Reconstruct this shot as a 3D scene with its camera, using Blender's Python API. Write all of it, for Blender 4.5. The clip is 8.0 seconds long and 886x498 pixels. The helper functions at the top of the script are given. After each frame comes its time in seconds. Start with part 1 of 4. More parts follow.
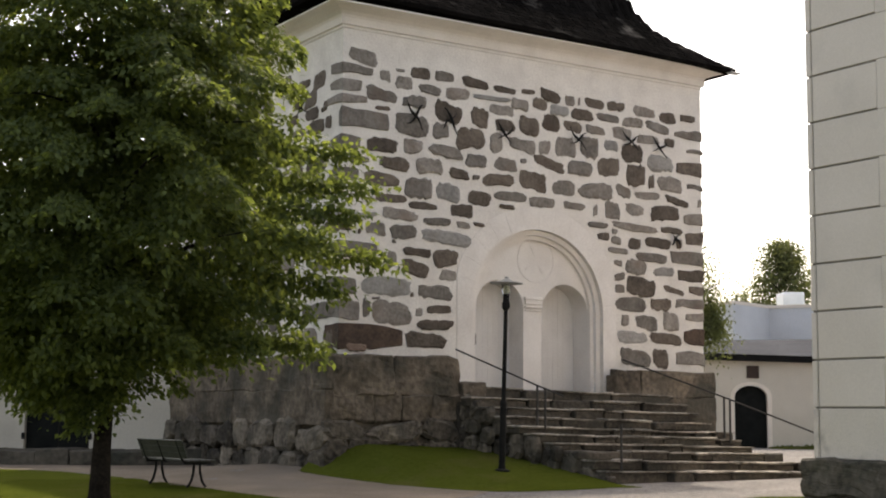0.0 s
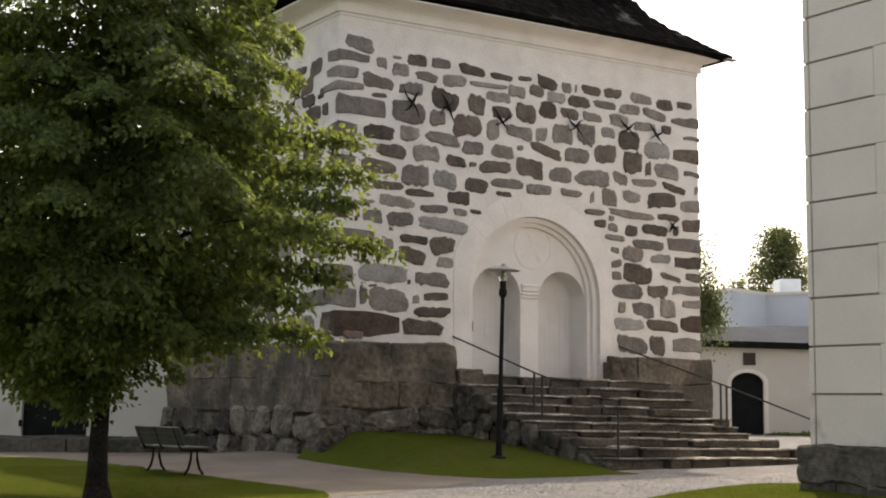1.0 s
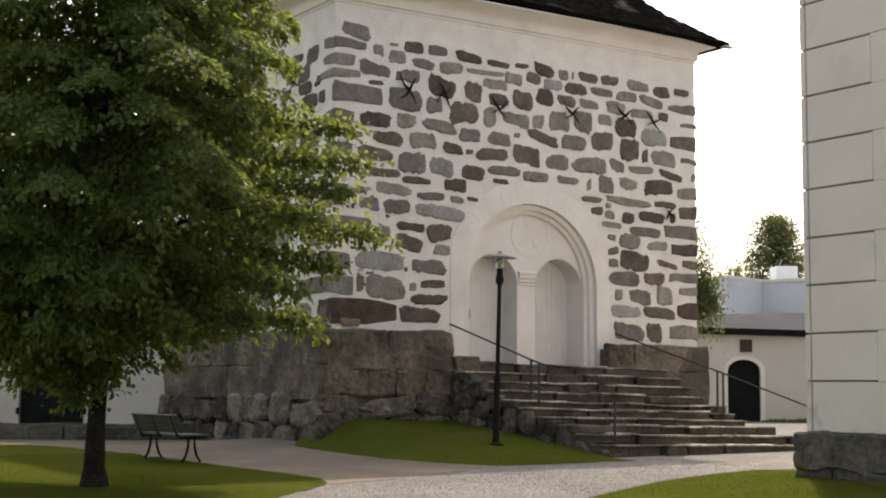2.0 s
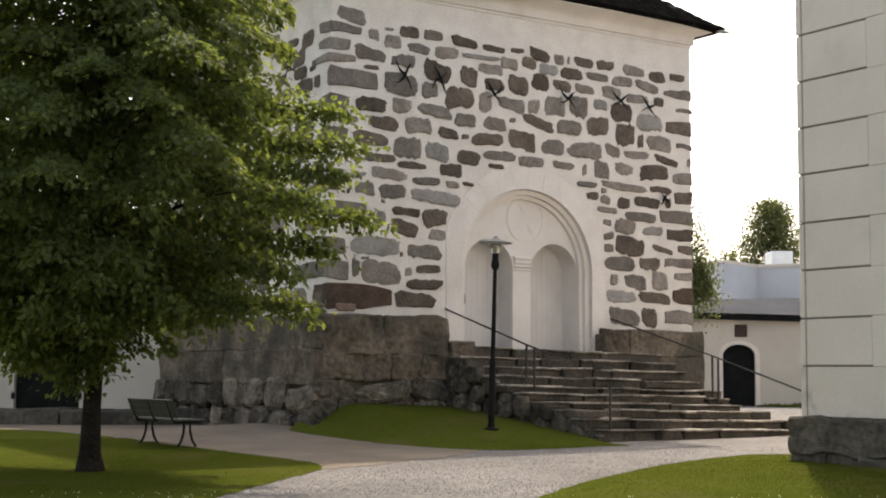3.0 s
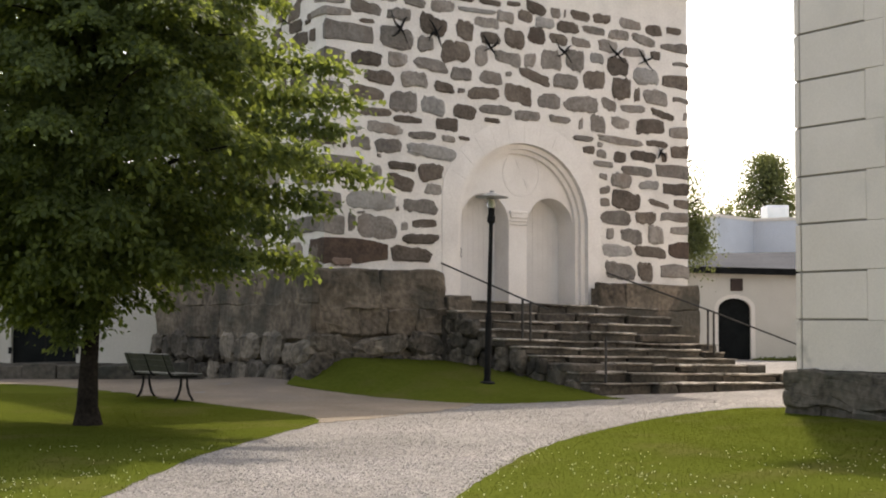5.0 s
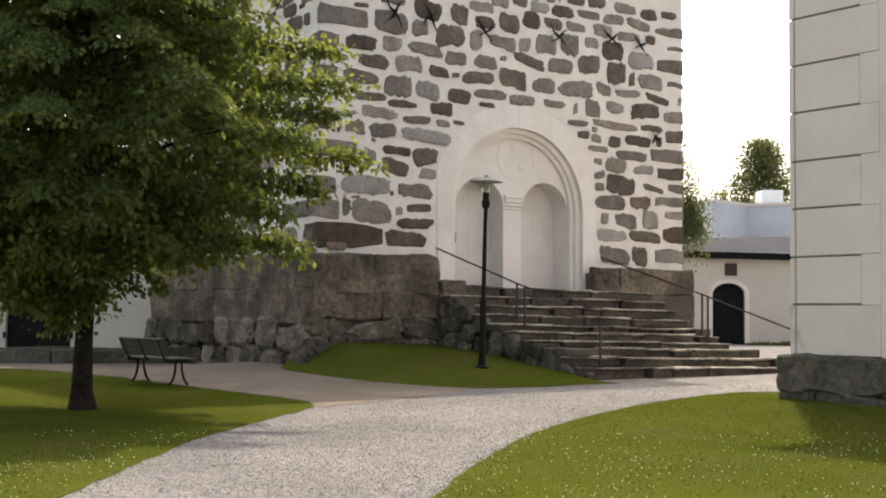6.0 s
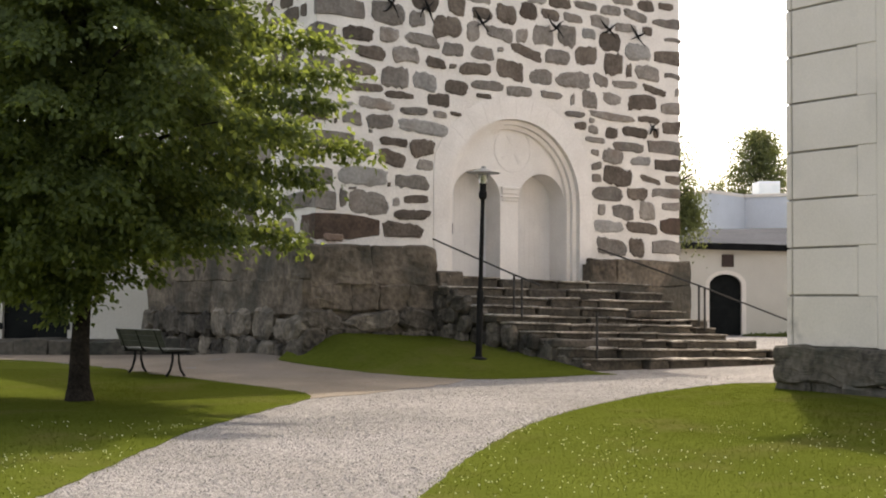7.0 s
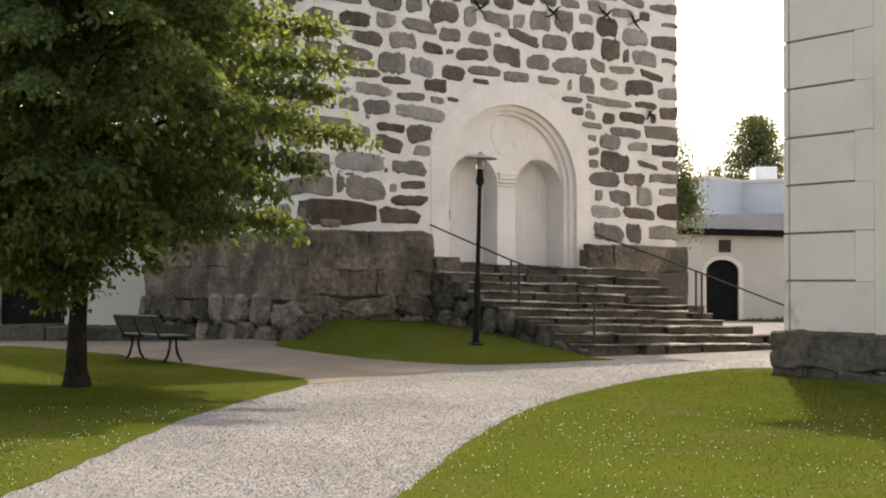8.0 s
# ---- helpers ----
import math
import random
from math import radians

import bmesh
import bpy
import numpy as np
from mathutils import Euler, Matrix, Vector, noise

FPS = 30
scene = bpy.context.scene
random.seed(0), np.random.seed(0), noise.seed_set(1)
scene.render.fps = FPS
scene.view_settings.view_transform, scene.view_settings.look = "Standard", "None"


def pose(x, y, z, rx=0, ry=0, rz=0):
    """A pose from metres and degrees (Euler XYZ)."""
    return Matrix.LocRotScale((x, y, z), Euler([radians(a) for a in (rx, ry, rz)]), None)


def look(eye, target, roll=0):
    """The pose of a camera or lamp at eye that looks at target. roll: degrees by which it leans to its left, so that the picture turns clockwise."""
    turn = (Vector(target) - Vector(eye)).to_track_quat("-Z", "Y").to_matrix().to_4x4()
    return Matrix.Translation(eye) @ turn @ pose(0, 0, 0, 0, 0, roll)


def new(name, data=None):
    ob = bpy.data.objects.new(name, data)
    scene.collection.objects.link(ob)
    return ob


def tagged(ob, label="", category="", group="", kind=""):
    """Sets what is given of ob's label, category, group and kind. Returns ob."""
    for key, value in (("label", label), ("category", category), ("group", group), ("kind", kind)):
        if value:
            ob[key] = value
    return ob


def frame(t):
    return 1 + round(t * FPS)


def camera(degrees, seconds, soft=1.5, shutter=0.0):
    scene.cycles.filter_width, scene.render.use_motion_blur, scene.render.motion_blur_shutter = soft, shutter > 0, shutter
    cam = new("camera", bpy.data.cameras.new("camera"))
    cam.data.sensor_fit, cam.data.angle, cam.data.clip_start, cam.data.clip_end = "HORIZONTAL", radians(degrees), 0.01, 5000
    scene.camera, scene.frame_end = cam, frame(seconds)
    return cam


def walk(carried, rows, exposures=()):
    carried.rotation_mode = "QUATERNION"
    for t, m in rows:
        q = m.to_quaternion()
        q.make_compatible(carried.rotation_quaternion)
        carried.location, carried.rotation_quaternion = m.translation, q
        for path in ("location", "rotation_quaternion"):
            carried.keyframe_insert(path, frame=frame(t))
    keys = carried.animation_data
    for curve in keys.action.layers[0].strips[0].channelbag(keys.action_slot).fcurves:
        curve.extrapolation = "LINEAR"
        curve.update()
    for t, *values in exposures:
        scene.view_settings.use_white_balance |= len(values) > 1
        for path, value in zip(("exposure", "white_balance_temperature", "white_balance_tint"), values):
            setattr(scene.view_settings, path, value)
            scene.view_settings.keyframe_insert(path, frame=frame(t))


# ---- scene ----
from mathutils.geometry import delaunay_2d_cdt

# ---- camera: stands still and tilts down ----
cam = camera(34.83, 8.0, soft=2.0)
EYE = 1.6
ROWS = [  # seconds, upward tilt, lean, turn to the left
    (0.0, 6.581, -0.446, 0.501), (0.5, 6.284, -0.383, 0.406), (1.0, 6.062, -0.394, 0.379), (1.5, 5.789, -0.353, 0.332),
    (3.0, 4.945, -0.324, 0.074), (3.5, 4.427, -0.294, 0.008), (4.0, 3.905, -0.300, 0.000), (4.5, 3.494, -0.262, -0.015),
    (6.0, 2.472, -0.270, -0.301), (6.5, 2.332, -0.279, -0.393), (7.0, 2.114, -0.252, -0.422), (7.5, 1.803, -0.251, -0.493),
    (8.0, 1.534, -0.203, -0.536),
]
walk(cam, [(t, pose(0, 0, EYE, 90 + tilt, lean, turn)) for t, tilt, lean, turn in ROWS],
     exposures=[(0.0, 1.12, 7500, 12), (4.0, 1.32, 7500, 12), (8.0, 1.48, 7500, 12)])

# ---- light ----
SUN_AZ, SUN_EL = 12.0, 51.0   # degrees to the right of straight ahead, and up
world = bpy.data.worlds.new("sky")
scene.world = world
world.use_nodes = True
wn = world.node_tree
wn.nodes.clear()
sky = wn.nodes.new("ShaderNodeTexSky")
sky.sky_type, sky.sun_disc = "NISHITA", False
sky.sun_elevation, sky.sun_rotation = radians(SUN_EL), radians(SUN_AZ)
sky.air_density, sky.dust_density, sky.ozone_density = 1.0, 3.0, 1.0
bg = wn.nodes.new("ShaderNodeBackground")
bg.inputs["Strength"].default_value = 0.15
out = wn.nodes.new("ShaderNodeOutputWorld")
haze = wn.nodes.new("ShaderNodeHueSaturation")
haze.inputs["Saturation"].default_value = 0.63
wn.links.new(sky.outputs[0], haze.inputs["Color"])
wn.links.new(haze.outputs[0], bg.inputs[0])
wn.links.new(bg.outputs[0], out.inputs[0])
lamp = bpy.data.lights.new("sun", "SUN")
lamp.energy, lamp.angle, lamp.color = 1.85, radians(1.5), (1.0, 0.96, 0.90)
sun = new("sun", lamp)
az, el = radians(SUN_AZ), radians(SUN_EL)
sun.matrix_world = look((math.sin(az) * math.cos(el) * 60, math.cos(az) * math.cos(el) * 60, math.sin(el) * 60), (0, 0, 0))


# ---- materials ----
def material(name, low, high, scale=3.0, fine=40.0, rough=0.85, bump=0.3, depth=0.01, metal=0.0, stain_or_glint=None, vary=0.0, island=False, spec=0.3):
    """Two colours mixed by a broad and a fine noise, a stain or painted glint on top, relief from the fine one."""
    m = bpy.data.materials.new(name)
    m.use_nodes = True
    t = m.node_tree
    p = t.nodes["Principled BSDF"]
    link, node = t.links.new, t.nodes.new
    p.inputs["Roughness"].default_value, p.inputs["Metallic"].default_value = rough, metal
    p.inputs["Specular IOR Level"].default_value = spec
    co = node("ShaderNodeTexCoord")
    big, small = node("ShaderNodeTexNoise"), node("ShaderNodeTexNoise")
    big.inputs["Scale"].default_value, big.inputs["Detail"].default_value = scale, 5
    small.inputs["Scale"].default_value, small.inputs["Detail"].default_value = fine, 4
    src = co.outputs["Object"]
    link(src, big.inputs["Vector"])
    link(src, small.inputs["Vector"])
    add = node("ShaderNodeMath")
    add.operation = "MULTIPLY_ADD"
    add.inputs[1].default_value = 0.6
    link(small.outputs[0], add.inputs[0])
    half = node("ShaderNodeMath")
    half.operation = "MULTIPLY"
    half.inputs[1].default_value = 0.7
    link(big.outputs[0], half.inputs[0])
    link(half.outputs[0], add.inputs[2])
    ramp = node("ShaderNodeValToRGB")
    ramp.color_ramp.elements[0].position, ramp.color_ramp.elements[1].position = 0.45, 0.85
    ramp.color_ramp.elements[0].color, ramp.color_ramp.elements[1].color = (*low, 1), (*high, 1)
    link(add.outputs[0], ramp.inputs[0])
    col = ramp.outputs[0]
    if stain_or_glint:
        st = node("ShaderNodeTexNoise")
        st.inputs["Scale"].default_value, st.inputs["Detail"].default_value = stain_or_glint[1], 6
        link(src, st.inputs["Vector"])
        sr = node("ShaderNodeValToRGB")
        sr.color_ramp.elements[0].position, sr.color_ramp.elements[1].position = stain_or_glint[2], stain_or_glint[2] + 0.16
        sr.color_ramp.elements[0].color, sr.color_ramp.elements[1].color = (0, 0, 0, 1), (stain_or_glint[3],) * 3 + (1,)
        link(st.outputs[0], sr.inputs[0])
        mix = node("ShaderNodeMixRGB")
        link(sr.outputs[0], mix.inputs[0])
        link(col, mix.inputs[1])
        mix.inputs[2].default_value = (*stain_or_glint[0], 1)
        col = mix.outputs[0]
    if vary or island:
        hue = node("ShaderNodeHueSaturation")
        mr = node("ShaderNodeMapRange")
        mr.inputs[3].default_value, mr.inputs[4].default_value = 1 - vary, 1 + vary
        rnd = node("ShaderNodeNewGeometry").outputs["Random Per Island"] if island else node("ShaderNodeObjectInfo").outputs["Random"]
        link(rnd, mr.inputs[0])
        link(mr.outputs[0], hue.inputs["Value"])
        link(col, hue.inputs["Color"])
        col = hue.outputs[0]
    link(col, p.inputs["Base Color"])
    bn = node("ShaderNodeBump")
    bn.inputs["Strength"].default_value, bn.inputs["Distance"].default_value = bump, depth
    link(add.outputs[0], bn.inputs["Height"])
    link(bn.outputs[0], p.inputs["Normal"])
    return m


def leaf_material(name, low, high, glow, spec=0.12):
    """Thin leaf: matt, with light shining through."""
    m = bpy.data.materials.new(name)
    m.use_nodes = True
    t = m.node_tree
    t.nodes.clear()
    link, node = t.links.new, t.nodes.new
    rnd = node("ShaderNodeNewGeometry").outputs["Random Per Island"]
    ramp = node("ShaderNodeValToRGB")
    ramp.color_ramp.elements[0].color, ramp.color_ramp.elements[1].color = (*low, 1), (*high, 1)
    link(rnd, ramp.inputs[0])
    p, tr, mix, end = node("ShaderNodeBsdfPrincipled"), node("ShaderNodeBsdfTranslucent"), node("ShaderNodeMixShader"), node("ShaderNodeOutputMaterial")
    p.inputs["Roughness"].default_value = 0.55
    p.inputs["Specular IOR Level"].default_value = spec
    link(ramp.outputs[0], p.inputs["Base Color"])
    bright = node("ShaderNodeMixRGB")
    bright.blend_type, bright.inputs[0].default_value = "MULTIPLY", 1.0
    bright.inputs[2].default_value = (*glow, 1)
    link(ramp.outputs[0], bright.inputs[1])
    link(bright.outputs[0], tr.inputs[0])
    mix.inputs[0].default_value = 0.5
    link(p.outputs[0], mix.inputs[1])
    link(tr.outputs[0], mix.inputs[2])
    link(mix.outputs[0], end.inputs[0])
    return m


PLASTER = material("lime_plaster", (0.66, 0.62, 0.58), (0.80, 0.76, 0.72), 1.2, 30, 0.9, 0.35, 0.02, stain_or_glint=((0.50, 0.46, 0.42), 0.8, 0.55, 0.45))
# white plaster toned down: the shade on the back walls is in the colour
SHADEPLASTER = material("shaded_plaster", (0.46, 0.425, 0.365), (0.57, 0.53, 0.46), 0.8, 25, 0.92, 0.3, 0.02, stain_or_glint=((0.36, 0.32, 0.27), 0.7, 0.55, 0.5))
MORTAR = material("white_mortar", (0.62, 0.58, 0.54), (0.80, 0.76, 0.71), 2.0, 22, 0.92, 0.6, 0.03, stain_or_glint=((0.48, 0.44, 0.40), 1.3, 0.56, 0.4))
DOOR_WHITE = material("white_door_paint", (0.60, 0.58, 0.56), (0.70, 0.68, 0.66), 2.0, 25, 0.6, 0.15, 0.005)
RELIEF = material("relief_plaster", (0.64, 0.60, 0.56), (0.78, 0.74, 0.70), 2.0, 30, 0.9, 0.3, 0.01)
LIGHTSTONE = material("pale_fieldstone", (0.20, 0.19, 0.18), (0.36, 0.345, 0.325), 2.5, 18, 0.88, 0.6, 0.03, vary=0.15, stain_or_glint=((0.20, 0.17, 0.14), 1.8, 0.54, 0.5))
DARKSTONE = material("dark_fieldstone", (0.062, 0.049, 0.039), (0.158, 0.130, 0.106), 2.5, 18, 0.88, 0.7, 0.03, vary=0.3, stain_or_glint=((0.10, 0.07, 0.055), 1.6, 0.54, 0.6))
FIELDSTONE = material("grey_fieldstone", (0.122, 0.108, 0.094), (0.275, 0.248, 0.222), 2.5, 18, 0.88, 0.7, 0.03, vary=0.28, stain_or_glint=((0.16, 0.12, 0.095), 1.6, 0.52, 0.6))
BROWNSTONE = material("brown_fieldstone", (0.064, 0.044, 0.033), (0.150, 0.103, 0.076), 2.5, 18, 0.88, 0.7, 0.03, vary=0.25)
PLINTHSTONE = material("plinth_granite", (0.046, 0.038, 0.030), (0.215, 0.174, 0.131), 1.1, 9, 0.9, 1.0, 0.06, vary=0.2, stain_or_glint=((0.045, 0.043, 0.034), 0.9, 0.46, 0.8))
# worn tread granite, made paler to hold the sun and sky on its edges
LITSTEPSTONE = material("lit_step_granite", (0.062, 0.054, 0.043), (0.50, 0.45, 0.385), 1.8, 16, 0.9, 0.8, 0.03, vary=0.25, stain_or_glint=((0.045, 0.042, 0.034), 1.2, 0.46, 0.8))
BOULDER = material("boulder_granite", (0.022, 0.019, 0.015), (0.185, 0.158, 0.126), 1.6, 11, 0.9, 1.0, 0.05, vary=0.55, stain_or_glint=((0.035, 0.034, 0.028), 1.4, 0.5, 0.8))
# the same granite darkened: shade below the tread edges is in the colour
SHADEDRISER = material("shaded_riser_granite", (0.027, 0.023, 0.018), (0.118, 0.101, 0.081), 1.8, 14, 0.9, 0.9, 0.04, vary=0.25, stain_or_glint=((0.03, 0.03, 0.025), 1.5, 0.48, 0.7))
# the pale patches are painted glints of sun grazing the curved roof
SHINGLE = material("tarred_shingle", (0.004, 0.0038, 0.0038), (0.012, 0.011, 0.0105), 2.0, 26, 0.8, 0.8, 0.03, island=True, vary=0.4, stain_or_glint=((0.20, 0.19, 0.175), 1.0, 0.60, 0.7), spec=0.0)
IRON = material("black_iron", (0.006, 0.006, 0.006), (0.016, 0.0155, 0.015), 6, 60, 0.75, 0.3, 0.003, spec=0.12)
RAIL = material("grey_iron_rail", (0.03, 0.028, 0.026), (0.065, 0.06, 0.055), 6, 60, 0.7, 0.3, 0.003, spec=0.25)
BENCHWOOD = material("dark_painted_wood", (0.02, 0.022, 0.018), (0.06, 0.062, 0.05), 4, 40, 0.6, 0.4, 0.005)
RENDER = material("grey_render", (0.63, 0.572, 0.50), (0.73, 0.665, 0.59), 0.7, 35, 0.92, 0.25, 0.01, stain_or_glint=((0.50, 0.47, 0.43), 0.9, 0.56, 0.4))
CHURCHSTONE = material("church_plinth_granite", (0.022, 0.020, 0.015), (0.118, 0.103, 0.082), 1.4, 10, 0.9, 0.8, 0.03, vary=0.2, stain_or_glint=((0.04, 0.045, 0.035), 1.3, 0.5, 0.7))
def gravel_material():
    m = material("pale_gravel", (0.129, 0.119, 0.109), (0.234, 0.217, 0.203), 0.5, 9, 0.95, 0.3, 0.02, stain_or_glint=((0.13, 0.115, 0.10), 0.3, 0.5, 0.5))
    t = m.node_tree
    p = t.nodes["Principled BSDF"]
    co = t.nodes.new("ShaderNodeTexCoord")
    was = p.inputs["Base Color"].links[0].from_socket
    cells = t.nodes.new("ShaderNodeTexVoronoi")
    cells.inputs["Scale"].default_value = 38
    t.links.new(co.outputs["Object"], cells.inputs["Vector"])
    bw = t.nodes.new("ShaderNodeRGBToBW")
    t.links.new(cells.outputs["Color"], bw.inputs[0])
    mr = t.nodes.new("ShaderNodeMapRange")
    mr.inputs[1].default_value, mr.inputs[2].default_value, mr.inputs[3].default_value, mr.inputs[4].default_value = 0.22, 0.78, 0.70, 1.36
    t.links.new(bw.outputs[0], mr.inputs[0])
    hue = t.nodes.new("ShaderNodeHueSaturation")
    t.links.new(mr.outputs[0], hue.inputs["Value"])
    t.links.new(was, hue.inputs["Color"])
    t.links.new(hue.outputs[0], p.inputs["Base Color"])
    bn = t.nodes.new("ShaderNodeBump")
    bn.inputs["Strength"].default_value, bn.inputs["Distance"].default_value, bn.invert = 0.9, 0.02, True
    t.links.new(cells.outputs["Distance"], bn.inputs["Height"])
    t.links.new(bn.outputs[0], p.inputs["Normal"])
    return m


GRAVEL = gravel_material()
# brown dirt, darker than the gravel to carry the tower's shade as well
SHADEDDIRT = material("shaded_brown_dirt", (0.122, 0.096, 0.071), (0.245, 0.20, 0.152), 0.7, 30, 0.95, 0.7, 0.02, stain_or_glint=((0.13, 0.11, 0.095), 0.5, 0.5, 0.5))
TURF = material("lawn_turf", (0.052, 0.065, 0.010), (0.078, 0.092, 0.017), 0.5, 12, 0.95, 0.2, 0.02, stain_or_glint=((0.092, 0.084, 0.030), 0.9, 0.52, 0.55), spec=0.0)
BARK = material("tree_bark", (0.009, 0.0075, 0.006), (0.034, 0.027, 0.021), 4, 22, 0.95, 1.0, 0.04, spec=0.05)
BLADE = leaf_material("grass_blade", (0.052, 0.065, 0.010), (0.070, 0.085, 0.016), (1.05, 0.98, 0.6), 0.0)
LEAF = leaf_material("tree_leaf", (0.054, 0.074, 0.037), (0.124, 0.158, 0.062), (2.5, 2.3, 0.95), 0.05)
FARLEAF = leaf_material("far_tree_leaf", (0.06, 0.075, 0.035), (0.13, 0.15, 0.07), (1.6, 1.5, 0.9))
UNITWHITE = material("white_sheet_metal", (0.48, 0.54, 0.58), (0.58, 0.63, 0.67), 2, 30, 0.5, 0.1, 0.005)
PEBBLE = material("loose_pebble", (0.165, 0.155, 0.144), (0.29, 0.272, 0.258), 3, 60, 0.9, 0.2, island=True, vary=0.32)
PETAL = material("white_petal", (0.44, 0.45, 0.26), (0.68, 0.67, 0.47), 5, 40, 0.8, 0.1)
DARKWOOD = material("black_door_wood", (0.005, 0.006, 0.006), (0.014, 0.015, 0.014), 4, 40, 0.8, 0.4, spec=0.08)
METALROOF = material("grey_sheet_roof", (0.030, 0.033, 0.040), (0.055, 0.059, 0.069), 0.6, 8, 0.9, 0.1, spec=0.05)
TAR = material("black_roof_edge", (0.006, 0.006, 0.006), (0.016, 0.016, 0.016), 2, 30, 0.9, 0.3, spec=0.05)
# white hall wall with the bluish cast of its shade mixed into the colour
HALLSHADED = material("shaded_white_wall", (0.49, 0.51, 0.54), (0.60, 0.62, 0.655), 0.5, 20, 0.9, 0.15, 0.01, stain_or_glint=((0.42, 0.43, 0.45), 0.4, 0.54, 0.4))
PLAQUE = material("brown_plaque", (0.025, 0.016, 0.012), (0.06, 0.038, 0.03), 6, 40, 0.7, 0.3)
GLASS = bpy.data.materials.new("lamp_glass")
GLASS.use_nodes = True
GLASS.node_tree.nodes["Principled BSDF"].inputs["Transmission Weight"].default_value = 0.85
GLASS.node_tree.nodes["Principled BSDF"].inputs["Roughness"].default_value = 0.12
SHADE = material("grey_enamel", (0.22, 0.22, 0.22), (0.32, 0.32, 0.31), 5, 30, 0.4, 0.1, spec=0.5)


# ---- builders ----
def part(name, bm, mat, parent, label="", smooth=False):
    me = bpy.data.meshes.new(name)
    bm.normal_update()
    bm.to_mesh(me)
    bm.free()
    me.materials.append(mat)
    if smooth:
        me.shade_smooth()
    ob = new(name, me)
    if parent:
        ob.parent = parent
    if label:
        tagged(ob, label)
    return ob


def thing(name, label, category, m=None, group="", kind=""):
    ob = new(name)
    ob.matrix_world = m if m else Matrix()
    return tagged(ob, label, category, group, kind)


def box(bm, x0, x1, y0, y1, z0, z1, bevel=0.0):
    got = bmesh.ops.create_cube(bm, size=1)["verts"]
    for v in got:
        v.co = Vector(((x0 + x1) / 2 + v.co.x * (x1 - x0), (y0 + y1) / 2 + v.co.y * (y1 - y0), (z0 + z1) / 2 + v.co.z * (z1 - z0)))
    if bevel:
        es = list({e for v in got for e in v.link_edges})
        bmesh.ops.bevel(bm, geom=es, offset=bevel, segments=1, affect="EDGES")
    return bm


def prism(bm, pts, y0, y1):
    """An outline in x and z, pushed from y0 to y1."""
    a = [bm.verts.new((x, y0, z)) for x, z in pts]
    b = [bm.verts.new((x, y1, z)) for x, z in pts]
    n = len(pts)
    fs = [bm.faces.new(a), bm.faces.new(b[::-1])]
    for i in range(n):
        fs.append(bm.faces.new((a[i], b[i], b[(i + 1) % n], a[(i + 1) % n])))
    bmesh.ops.recalc_face_normals(bm, faces=fs)
    return bm


def arch(cx, r, spring, base, n=24):
    """Outline of an arched opening, from its left foot over the top to its right foot."""
    top = [(cx - r * math.cos(math.pi * i / n), spring + r * math.sin(math.pi * i / n)) for i in range(n + 1)]
    return [(cx - r, base)] + top + [(cx + r, base)]


def band(bm, inner, outer, y0, y1):
    """A frame between two outlines with as many points."""
    for i in range(len(inner) - 1):
        prism(bm, [inner[i], inner[i + 1], outer[i + 1], outer[i]], y0, y1)
    return bm


def tube(bm, pts, radii, n=8):
    """A round bar along points."""
    rings = []
    for i, p in enumerate(pts):
        p = Vector(p)
        d = (Vector(pts[min(i + 1, len(pts) - 1)]) - Vector(pts[max(i - 1, 0)])).normalized()
        a = d.orthogonal().normalized() if abs(d.z) < 0.9 else Vector((1, 0, 0)).cross(d).normalized()
        b = d.cross(a)
        r = radii[i] if isinstance(radii, (list, tuple)) else radii
        rings.append([bm.verts.new(p + r * (math.cos(2 * math.pi * k / n) * a + math.sin(2 * math.pi * k / n) * b)) for k in range(n)])
    for p, q in zip(rings, rings[1:]):
        best = min(range(n), key=lambda s: (p[0].co - q[s].co).length)
        q[:] = q[best:] + q[:best]
        for k in range(n):
            bm.faces.new((p[k], p[(k + 1) % n], q[(k + 1) % n], q[k]))
    bm.faces.new(rings[0][::-1])
    bm.faces.new(rings[-1])
    return bm


def lathe(bm, profile, n=20):
    """A turned body about z from radii and heights."""
    rings = [[bm.verts.new((r * math.cos(2 * math.pi * k / n), r * math.sin(2 * math.pi * k / n), z)) for k in range(n)] for r, z in profile]
    for p, q in zip(rings, rings[1:]):
        for k in range(n):
            bm.faces.new((p[k], p[(k + 1) % n], q[(k + 1) % n], q[k]))
    bm.faces.new(rings[0][::-1])
    bm.faces.new(rings[-1])
    return bm


def loft_square(bm, x0, x1, y0, y1, profile, cap=True):
    """Square rings, each pushed out by an offset at a height, joined up."""
    rings = []
    for o, z in profile:
        rings.append([bm.verts.new(c) for c in ((x0 - o, y0 - o, z), (x1 + o, y0 - o, z), (x1 + o, y1 + o, z), (x0 - o, y1 + o, z))])
    for p, q in zip(rings, rings[1:]):
        for k in range(4):
            bm.faces.new((p[k], p[(k + 1) % 4], q[(k + 1) % 4], q[k]))
    if cap:
        bm.faces.new(rings[0][::-1])
        bm.faces.new(rings[-1])
    return bm


